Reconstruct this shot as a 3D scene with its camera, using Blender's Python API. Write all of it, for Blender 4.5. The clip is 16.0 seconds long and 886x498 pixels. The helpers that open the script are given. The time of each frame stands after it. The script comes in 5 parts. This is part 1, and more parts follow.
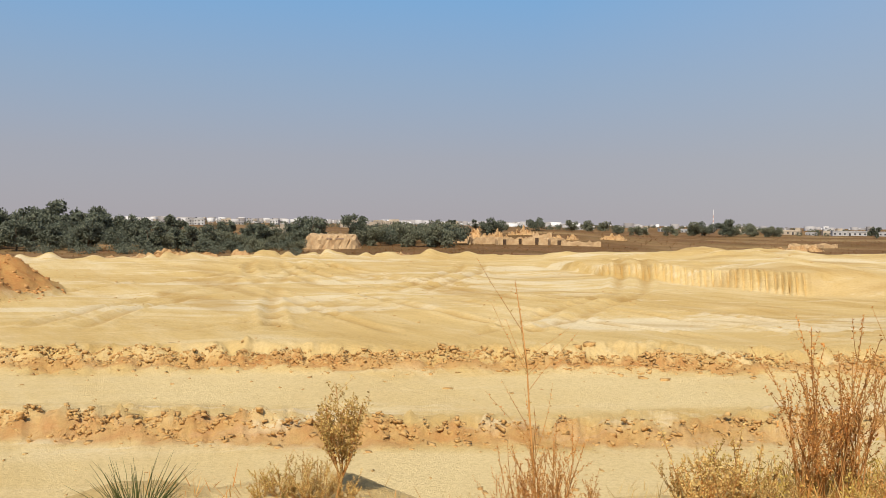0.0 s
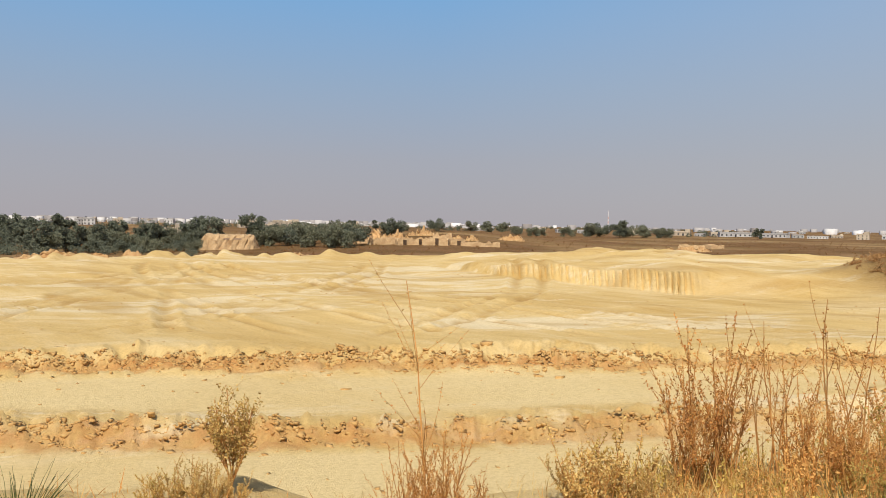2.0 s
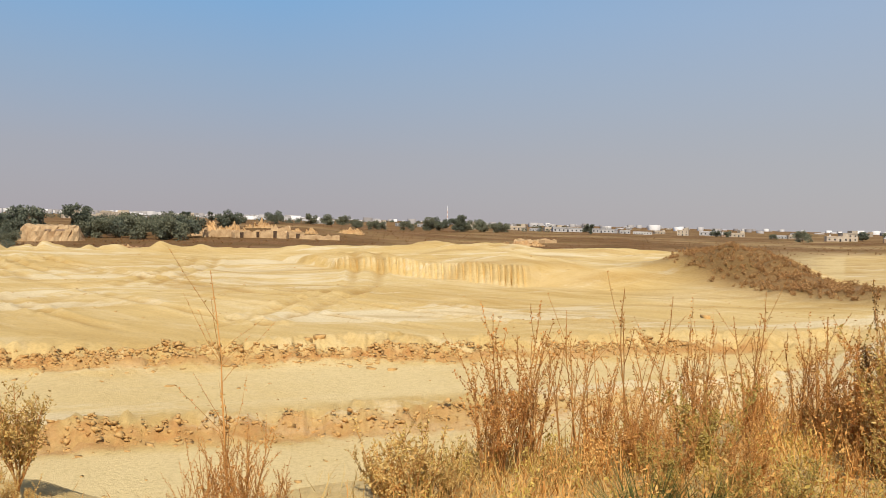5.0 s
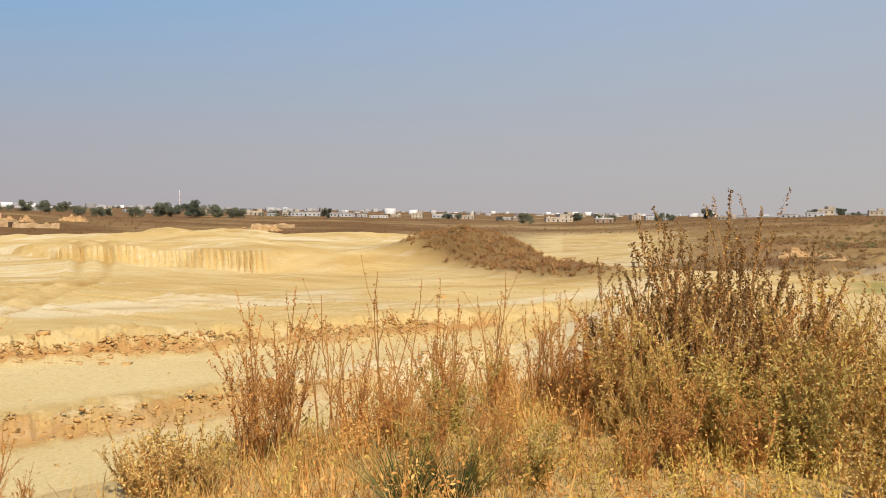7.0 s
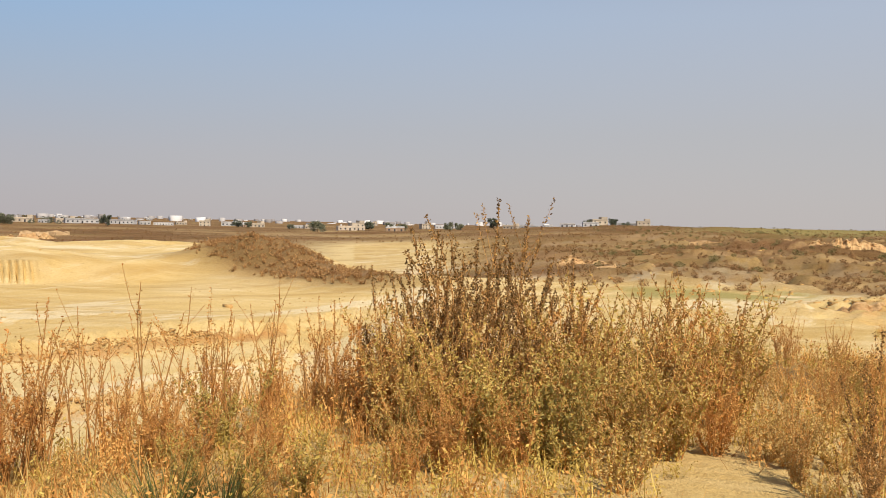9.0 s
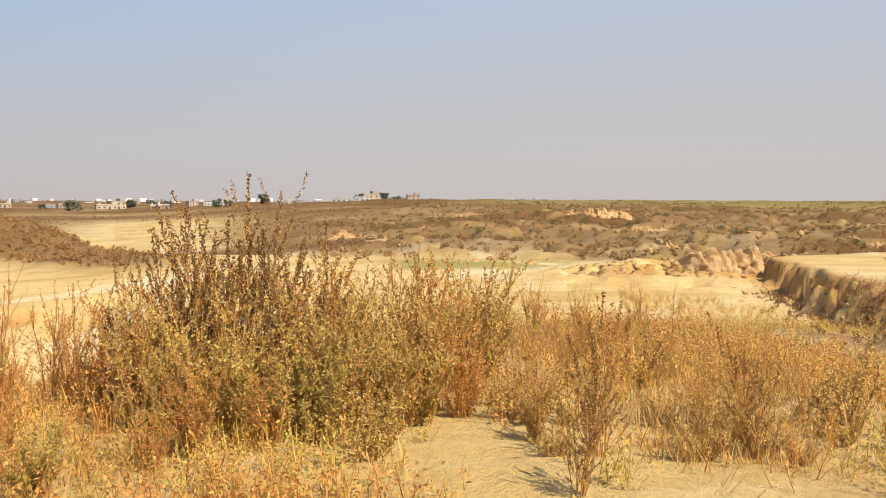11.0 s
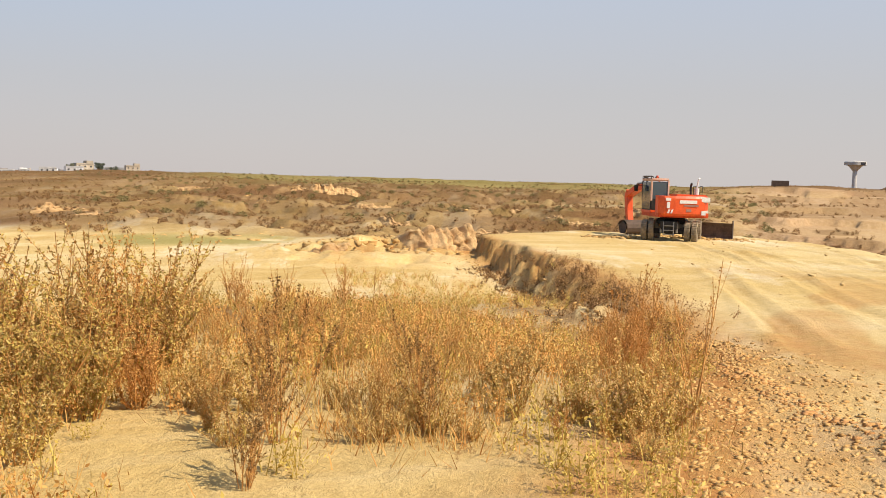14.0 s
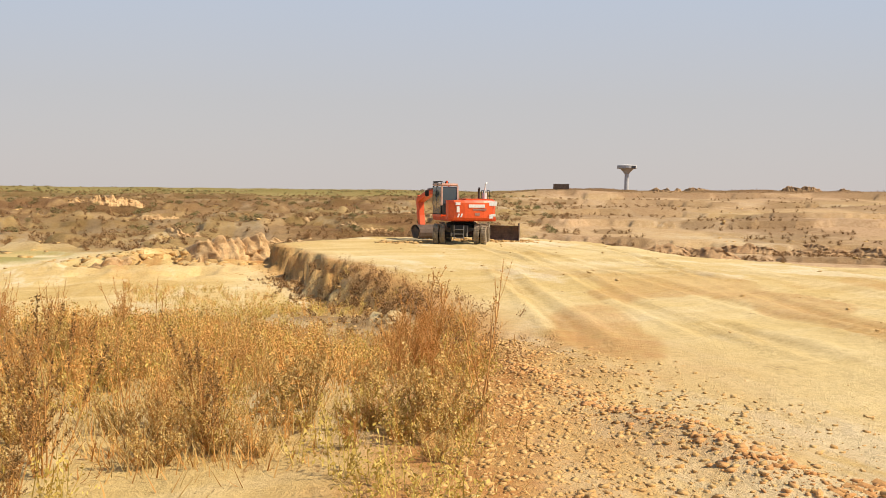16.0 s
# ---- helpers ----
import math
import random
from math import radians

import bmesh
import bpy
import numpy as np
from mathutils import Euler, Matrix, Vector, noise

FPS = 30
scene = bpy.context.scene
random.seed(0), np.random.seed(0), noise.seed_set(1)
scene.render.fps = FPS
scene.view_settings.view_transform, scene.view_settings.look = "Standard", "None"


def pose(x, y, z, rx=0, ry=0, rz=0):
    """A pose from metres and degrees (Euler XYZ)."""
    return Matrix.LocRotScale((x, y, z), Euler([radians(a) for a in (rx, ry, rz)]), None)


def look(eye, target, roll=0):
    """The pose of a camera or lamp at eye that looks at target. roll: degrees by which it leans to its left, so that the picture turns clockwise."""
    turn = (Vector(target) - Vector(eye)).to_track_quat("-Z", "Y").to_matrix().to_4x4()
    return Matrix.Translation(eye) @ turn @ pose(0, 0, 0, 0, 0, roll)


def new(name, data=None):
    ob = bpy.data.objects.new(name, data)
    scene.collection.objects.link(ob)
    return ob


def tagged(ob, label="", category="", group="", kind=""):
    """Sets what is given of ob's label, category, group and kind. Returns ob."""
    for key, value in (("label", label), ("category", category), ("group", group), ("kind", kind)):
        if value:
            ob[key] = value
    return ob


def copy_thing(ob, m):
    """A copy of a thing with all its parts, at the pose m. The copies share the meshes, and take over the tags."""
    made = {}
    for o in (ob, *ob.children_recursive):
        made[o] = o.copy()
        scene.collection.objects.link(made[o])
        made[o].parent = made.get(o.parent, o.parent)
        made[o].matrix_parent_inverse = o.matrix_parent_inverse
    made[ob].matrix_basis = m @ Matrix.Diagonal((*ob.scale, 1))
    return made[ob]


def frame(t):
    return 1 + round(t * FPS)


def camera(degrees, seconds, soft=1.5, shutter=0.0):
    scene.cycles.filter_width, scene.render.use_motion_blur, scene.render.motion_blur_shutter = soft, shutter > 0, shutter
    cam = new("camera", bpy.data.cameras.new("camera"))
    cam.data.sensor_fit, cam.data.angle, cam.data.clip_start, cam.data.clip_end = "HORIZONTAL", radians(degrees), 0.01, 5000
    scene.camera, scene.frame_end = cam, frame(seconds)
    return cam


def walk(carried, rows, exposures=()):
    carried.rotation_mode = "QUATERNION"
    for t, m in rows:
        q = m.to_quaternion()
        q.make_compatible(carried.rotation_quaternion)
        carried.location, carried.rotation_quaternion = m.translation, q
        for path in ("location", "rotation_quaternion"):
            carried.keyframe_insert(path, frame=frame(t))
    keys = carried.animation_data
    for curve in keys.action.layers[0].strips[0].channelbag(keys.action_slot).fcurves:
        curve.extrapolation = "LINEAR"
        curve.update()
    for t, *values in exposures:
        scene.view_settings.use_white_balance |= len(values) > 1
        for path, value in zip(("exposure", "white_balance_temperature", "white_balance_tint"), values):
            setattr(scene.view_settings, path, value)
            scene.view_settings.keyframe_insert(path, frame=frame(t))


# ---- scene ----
cam = camera(51.9, 16.0, soft=0.8)
EYE = 1.45

# seconds, place, heading clockwise from +y, tilt, lean to the right
ROWS = [
    (0.0, 0.011, 0.611, 1.450, 0.01, -1.63, -0.82),
    (0.5, 0.031, 0.619, 1.447, 3.40, -1.75, -0.89),
    (1.0, 0.053, 0.607, 1.448, 6.69, -1.54, -0.92),
    (1.5, 0.075, 0.573, 1.449, 8.61, -1.76, -0.82),
    (2.0, 0.073, 0.543, 1.451, 6.26, -1.50, -0.99),
    (2.5, 0.072, 0.535, 1.452, 4.14, -1.19, -0.82),
    (3.0, 0.088, 0.546, 1.447, 3.17, -1.76, -0.46),
    (3.5, 0.124, 0.560, 1.443, 3.57, -1.53, 0.11),
    (4.0, 0.194, 0.570, 1.438, 6.05, -1.56, 0.27),
    (4.5, 0.262, 0.571, 1.431, 9.79, -1.06, -0.99),
    (5.0, 0.310, 0.578, 1.426, 16.27, -1.69, -1.56),
    (5.2, 0.315, 0.580, 1.425, 18.73, -1.80, -1.09),
    (7.3, 0.159, 0.547, 1.437, 34.72, -1.83, -1.32),
    (7.5, 0.170, 0.547, 1.437, 36.13, -1.42, -1.46),
    (8.0, 0.221, 0.543, 1.433, 38.79, -1.48, -1.01),
    (8.5, 0.267, 0.518, 1.428, 42.11, -1.48, -1.15),
    (9.0, 0.308, 0.498, 1.430, 45.68, -1.53, -1.32),
    (9.5, 0.330, 0.463, 1.431, 48.87, -2.04, -1.03),
    (10.0, 0.325, 0.409, 1.429, 52.76, -2.26, -0.58),
    (10.2, 0.317, 0.393, 1.427, 54.35, -2.32, -0.46),
    (12.3, 0.582, 0.335, 1.438, 66.04, -3.63, -0.96),
    (12.5, 0.577, 0.322, 1.442, 66.66, -3.57, -1.14),
    (13.0, 0.551, 0.252, 1.462, 68.40, -3.51, -2.22),
    (13.5, 0.605, 0.163, 1.470, 71.91, -3.84, -2.86),
    (14.0, 0.655, 0.131, 1.468, 76.89, -4.15, -1.65),
    (14.5, 0.690, 0.113, 1.470, 80.84, -3.82, -0.43),
    (15.0, 0.712, 0.099, 1.470, 83.54, -3.59, -0.52),
    (15.5, 0.727, 0.081, 1.467, 87.11, -3.07, -0.61),
    (16.0, 0.738, 0.066, 1.461, 89.69, -3.45, -0.60),
]
walk(cam, [(t, pose(x, y, z, 90 + tilt, 0, -head) @ pose(0, 0, 0, 0, 0, -lean)) for t, x, y, z, head, tilt, lean in ROWS],
     [(0.0, 0.26, 6600, 11), (5.2, 0.28, 6650, 11), (9.0, 0.40, 6850, 12), (12.5, 0.63, 6950, 12), (16.0, 0.58, 6950, 12)])

# ---- world and sun ----
SUN_AZ, SUN_EL = 196.0, 50.0      # clockwise from +y, above the horizon
world = bpy.data.worlds.new("sky")
scene.world = world
world.use_nodes = True
wn = world.node_tree
sky = wn.nodes.new("ShaderNodeTexSky")
sky.sky_type = "NISHITA"
sky.sun_disc = False
sky.sun_elevation, sky.sun_rotation = radians(SUN_EL), radians(SUN_AZ)
sky.altitude, sky.air_density, sky.dust_density, sky.ozone_density = 200, 1.05, 0.85, 3.0
# dust haze: thick and mauve-grey at the horizon, thinner above, paler towards the east where machines raise dust
way = wn.nodes.new("ShaderNodeTexCoord")
axes = wn.nodes.new("ShaderNodeSeparateXYZ")
wn.links.new(way.outputs["Generated"], axes.inputs[0])


def sky_ramp(source, stops):
    r = wn.nodes.new("ShaderNodeValToRGB")
    while len(r.color_ramp.elements) < len(stops):
        r.color_ramp.elements.new(0.5)
    for e, (p, c) in zip(r.color_ramp.elements, stops):
        e.position, e.color = p, (*c, 1)
    wn.links.new(source, r.inputs[0])
    return r.outputs[0]


def sky_mix(factor, a, b):
    m = wn.nodes.new("ShaderNodeMix")
    m.data_type = "RGBA"
    for socket, v in ((m.inputs[0], factor), (m.inputs[6], a), (m.inputs[7], b)):
        wn.links.new(v, socket)
    return m.outputs[2]


north = sky_ramp(axes.outputs[2], [(0.0, (3.9, 3.72, 4.05)), (0.07, (3.6, 3.75, 4.4)), (0.15, (2.85, 3.95, 5.5)), (0.25, (1.85, 4.1, 7.1)), (0.5, (2.6, 3.3, 5.0))])
east = sky_ramp(axes.outputs[2], [(0.0, (4.5, 4.35, 4.45)), (0.1, (4.3, 4.4, 4.7)), (0.22, (4.1, 4.75, 5.8)), (0.5, (3.4, 3.6, 4.8))])
dust = sky_mix(sky_ramp(axes.outputs[0], [(0.1, (0, 0, 0)), (0.55, (0.55, 0.55, 0.55)), (0.95, (1, 1, 1))]), north, east)
haze = sky_mix(sky_ramp(axes.outputs[2], [(0.0, (0.95, 0.95, 0.95)), (0.22, (0.85, 0.85, 0.85)), (0.6, (0.35, 0.35, 0.35))]), sky.outputs[0], dust)
wn.links.new(haze, wn.nodes["Background"].inputs[0])
wn.nodes["Background"].inputs[1].default_value = 0.084
sun = new("sun", bpy.data.lights.new("sun", "SUN"))
sun.data.energy, sun.data.angle, sun.data.color = 3.9, radians(0.6), (1.0, 0.92, 0.78)
sa, se = radians(SUN_AZ), radians(SUN_EL)
sun.matrix_world = look((30 * math.sin(sa), 30 * math.cos(sa), 40), (30 * math.sin(sa) - math.sin(sa) * math.cos(se), 30 * math.cos(sa) - math.cos(sa) * math.cos(se), 40 - math.sin(se)))


# ---- materials ----
def mat(name, rough=0.9, metal=0.0):
    m = bpy.data.materials.new(name)
    m.use_nodes = True
    p = m.node_tree.nodes["Principled BSDF"]
    p.inputs["Roughness"].default_value, p.inputs["Metallic"].default_value = rough, metal
    p.inputs["Specular IOR Level"].default_value = 0.25
    return m, m.node_tree.nodes, m.node_tree.links, p


def noise_node(n, l, scale, detail=4, rough=0.6, stretch=None):
    tc = n.new("ShaderNodeTexCoord")
    t = n.new("ShaderNodeTexNoise")
    t.inputs["Scale"].default_value, t.inputs["Detail"].default_value, t.inputs["Roughness"].default_value = scale, detail, rough
    if stretch:
        mp = n.new("ShaderNodeMapping")
        mp.vector_type = "TEXTURE"
        mp.inputs["Scale"].default_value, mp.inputs["Rotation"].default_value = [1 / v for v in stretch[0]], stretch[1]
        l.new(tc.outputs["Object"], mp.inputs[0])
        l.new(mp.outputs[0], t.inputs["Vector"])
    else:
        l.new(tc.outputs["Object"], t.inputs["Vector"])
    return t


def ramp(n, l, source, stops):
    r = n.new("ShaderNodeValToRGB")
    while len(r.color_ramp.elements) < len(stops):
        r.color_ramp.elements.new(0.5)
    for e, (p, c) in zip(r.color_ramp.elements, stops):
        e.position, e.color = p, (*c, 1)
    l.new(source, r.inputs[0])
    return r.outputs[0]


def mix(n, l, a, b, factor, blend="MIX"):
    m = n.new("ShaderNodeMix")
    m.data_type, m.blend_type = "RGBA", blend
    for s, v in ((m.inputs[0], factor), (m.inputs[6], a), (m.inputs[7], b)):
        if isinstance(v, (int, float)):
            s.default_value = v
        elif isinstance(v, tuple):
            s.default_value = (*v, 1)
        else:
            l.new(v, s)
    return m.outputs[2]


def bump(n, l, p, height, strength, distance):
    b = n.new("ShaderNodeBump")
    b.inputs["Strength"].default_value, b.inputs["Distance"].default_value = strength, distance
    l.new(height, b.inputs["Height"])
    l.new(b.outputs[0], p.inputs["Normal"])
    return b


def attribute(n, name):
    a = n.new("ShaderNodeAttribute")
    a.attribute_name = name
    return a.outputs["Fac"]


def varied(name, dark, light, scale=8.0, rough=0.85, metal=0.0, bump_depth=0.0, per_object=0.25, spec=0.25):
    """A surface whose colour wanders between two tones, with grain and a slight change from object to object."""
    m, n, l, p = mat(name, rough, metal)
    p.inputs["Specular IOR Level"].default_value = spec
    a = noise_node(n, l, scale, 5, 0.65)
    b = noise_node(n, l, scale * 7, 3, 0.7)
    c = ramp(n, l, a.outputs[0], [(0.3, dark), (0.7, light)])
    c = mix(n, l, c, ramp(n, l, b.outputs[0], [(0.3, (0.6, 0.6, 0.6)), (0.7, (1.0, 1.0, 1.0))]), 0.6, "MULTIPLY")
    if per_object:
        o = n.new("ShaderNodeObjectInfo")
        c = mix(n, l, c, ramp(n, l, o.outputs["Random"], [(0.0, (1 - per_object,) * 3), (1.0, (1.0, 1.0, 1.0))]), 1.0, "MULTIPLY")
    l.new(c, p.inputs["Base Color"])
    if bump_depth:
        bump(n, l, p, b.outputs[0], 0.7, bump_depth)
    return m


def plant(name, dark, light, through_light=0.25, per_island=True):
    """Dry or green leaves and stalks: tone from piece to piece, some light passing through."""
    m, n, l, p = mat(name, 0.75)
    g = n.new("ShaderNodeNewGeometry")
    o = n.new("ShaderNodeObjectInfo")
    c = ramp(n, l, g.outputs["Random Per Island"], [(0.0, dark), (1.0, light)])
    big = noise_node(n, l, 0.7, 3)
    c = mix(n, l, c, ramp(n, l, big.outputs[0], [(0.35, (0.72, 0.70, 0.66)), (0.65, (1.0, 1.0, 1.0))]), 1.0, "MULTIPLY")
    c = mix(n, l, c, ramp(n, l, o.outputs["Random"], [(0.0, (0.75, 0.75, 0.75)), (1.0, (1.0, 1.0, 1.0))]), 1.0, "MULTIPLY")
    l.new(c, p.inputs["Base Color"])
    t = n.new("ShaderNodeBsdfTranslucent")
    l.new(c, t.inputs[0])
    s = n.new("ShaderNodeMixShader")
    s.inputs[0].default_value = through_light
    l.new(p.outputs[0], s.inputs[1])
    l.new(t.outputs[0], s.inputs[2])
    l.new(s.outputs[0], n["Material Output"].inputs[0])
    return m


def soil_material():
    m, n, l, p = mat("soil", 0.95)
    p.inputs["Specular IOR Level"].default_value = 0.1
    wide = noise_node(n, l, 0.09, 4, 0.55, ((1, 1, 0.3), (0, 0, 0.3)))
    mid = noise_node(n, l, 0.8, 6, 0.68, ((0.16, 1.0, 1.0), (0, 0, 2.15)))
    streak = noise_node(n, l, 0.9, 6, 0.65, ((0.08, 1.0, 0.5), (0, 0, 0.2)))
    fine = noise_node(n, l, 9, 6, 0.75)
    grit = noise_node(n, l, 45, 3, 0.7)
    c = ramp(n, l, wide.outputs[0], [(0.32, SAND_D), (0.55, SAND), (0.72, SAND_L)])
    c = mix(n, l, c, ramp(n, l, mid.outputs[0], [(0.34, SAND_D), (0.5, SAND), (0.66, SAND_L)]), 0.4)
    c = mix(n, l, c, SAND_L, ramp(n, l, streak.outputs[0], [(0.52, (0, 0, 0)), (0.64, (0.4, 0.4, 0.4))]))
    blot = noise_node(n, l, 0.22, 8, 0.72, ((0.25, 1.0, 1.0), (0, 0, 2.3)))
    c = mix(n, l, c, (0.52, 0.34, 0.115), ramp(n, l, blot.outputs[0], [(0.53, (0, 0, 0)), (0.60, (0.45, 0.45, 0.45))]))
    chalk = noise_node(n, l, 0.16, 8, 0.7, ((0.3, 1.0, 1.0), (0, 0, 0.25)))
    c = mix(n, l, c, (0.80, 0.71, 0.50), ramp(n, l, chalk.outputs[0], [(0.54, (0, 0, 0)), (0.58, (0.5, 0.5, 0.5))]))
    # dark specks: small clods with their shadows put into the soil colour
    speck = noise_node(n, l, 3.2, 6, 0.75, ((0.3, 1.0, 1.0), (0, 0, 0.2)))
    c = mix(n, l, c, (0.30, 0.17, 0.06), ramp(n, l, speck.outputs[0], [(0.64, (0, 0, 0)), (0.69, (0.85, 0.85, 0.85))]))
    c = mix(n, l, c, (0.74, 0.585, 0.30), attribute(n, "packed"))
    c = mix(n, l, c, (0.45, 0.28, 0.09), attribute(n, "rut"))
    lumpy = noise_node(n, l, 2.2, 7, 0.75)
    clay = mix(n, l, CLAY, SAND_D, ramp(n, l, lumpy.outputs[0], [(0.42, (0, 0, 0)), (0.62, (0.5, 0.5, 0.5))]))
    c = mix(n, l, c, clay, attribute(n, "clay"))
    veg = ramp(n, l, fine.outputs[0], [(0.34, (0.125, 0.060, 0.025)), (0.52, (0.22, 0.118, 0.050)), (0.68, (0.31, 0.185, 0.083))])
    veg = mix(n, l, veg, ramp(n, l, wide.outputs[0], [(0.4, (0.75, 0.8, 0.7)), (0.6, (1.0, 1.0, 1.0))]), 1.0, "MULTIPLY")
    c = mix(n, l, c, ramp(n, l, lumpy.outputs[0], [(0.35, (0.40, 0.24, 0.125)), (0.6, (0.60, 0.41, 0.24))]), attribute(n, "tan"))
    c = mix(n, l, c, veg, attribute(n, "cover"))
    c = mix(n, l, c, (0.30, 0.27, 0.085), attribute(n, "green"))
    c = mix(n, l, c, ramp(n, l, fine.outputs[0], [(0.3, (0.62, 0.56, 0.48)), (0.55, (1.0, 1.0, 1.0))]), 0.5, "MULTIPLY")
    c = mix(n, l, c, ramp(n, l, grit.outputs[0], [(0.3, (0.8, 0.78, 0.75)), (0.6, (1.0, 1.0, 1.0))]), 0.7, "MULTIPLY")
    l.new(c, p.inputs["Base Color"])
    h = n.new("ShaderNodeMath")
    h.operation = "MULTIPLY_ADD"
    l.new(grit.outputs[0], h.inputs[0])
    h.inputs[1].default_value = 0.3
    l.new(fine.outputs[0], h.inputs[2])
    bump(n, l, p, h.outputs[0], 0.8, 0.06)
    return m


SAND, SAND_D, SAND_L, CLAY = (0.67, 0.49, 0.21), (0.58, 0.39, 0.14), (0.78, 0.645, 0.385), (0.50, 0.24, 0.08)
SOIL = soil_material()


# ---- building helpers ----
def part(name, bm, material, parent, label=""):
    me = bpy.data.meshes.new(name)
    if isinstance(bm, tuple):
        me.from_pydata(*bm)
    else:
        bm.to_mesh(me)
        bm.free()
    me.materials.append(material)
    ob = new(name, me)
    ob.parent = parent
    return tagged(ob, label) if label else ob


def grid_mesh(name, co, faces):
    """A mesh straight from arrays: co (n, 3), faces (m, 3 or 4)."""
    me = bpy.data.meshes.new(name)
    k = faces.shape[1]
    me.vertices.add(len(co))
    me.vertices.foreach_set("co", np.ascontiguousarray(co, dtype=np.float32).ravel())
    me.loops.add(faces.size)
    me.loops.foreach_set("vertex_index", np.ascontiguousarray(faces, dtype=np.int32).ravel())
    me.polygons.add(len(faces))
    me.polygons.foreach_set("loop_start", np.arange(0, faces.size, k, dtype=np.int32))
    me.update(calc_edges=True)
    return me


def lattice(ix, iy, seed):
    with np.errstate(over="ignore"):
        v = (ix.astype(np.int64) * 374761393 + iy.astype(np.int64) * 668265263 + seed * 974634773) & 0xFFFFFFFF
        v = ((v ^ (v >> 13)) * 1274126177) & 0xFFFFFFFF
    return ((v ^ (v >> 16)) & 0xFFFFFF) / float(0xFFFFFF)


def wave(x, y, size, seed=0):
    """Smooth value noise in -1..1 with bumps of about that size."""
    x, y = np.asarray(x) / size, np.asarray(y) / size
    ix, iy = np.floor(x), np.floor(y)
    fx, fy = x - ix, y - iy
    fx, fy = fx * fx * (3 - 2 * fx), fy * fy * (3 - 2 * fy)
    a, b = lattice(ix, iy, seed), lattice(ix + 1, iy, seed)
    c, d = lattice(ix, iy + 1, seed), lattice(ix + 1, iy + 1, seed)
    return 2 * (a + (b - a) * fx + (c - a) * fy + (a - b - c + d) * fx * fy) - 1


def rough(x, y, size, octaves=4, seed=0, fall=0.5):
    return sum(fall ** i * wave(x, y, size / 2 ** i, seed + 17 * i) for i in range(octaves))


def step(a, b, v):
    t = np.clip((v - a) / (b - a), 0, 1)
    return t * t * (3 - 2 * t)


# ---- the lie of the land ----
def field_edge(x):
    return np.interp(x, [-20, 0, 2.5, 4.4, 6, 10.3, 15.2, 20.2, 27, 43, 50], [-9, -4, -1.2, -0.2, -0.3, -0.6, -0.4, 0.7, 2.5, 8.3, 10.5])


def field_far(az):
    return np.interp(az, [60, 79, 85, 92, 96, 99.4, 104.2, 110, 115.7, 130, 180], [43, 44.5, 52, 53.5, 52, 48.3, 36.4, 33.5, 31.9, 31, 30])


def brink(az):
    return np.interp(az, [-180, -60, -20, -6, 6, 14, 25, 37, 50, 65, 75, 85, 95, 180], [9, 8, 8.2, 8.1, 7.4, 7.3, 8.0, 9.4, 10.6, 12.0, 12.4, 13.5, 14, 11])


def wall_at(az):
    return np.interp(az, [3, 8, 9.8, 21, 22.5, 26, 31, 38], [92, 73, 68, 57.3, 58, 57.5, 58, 58])


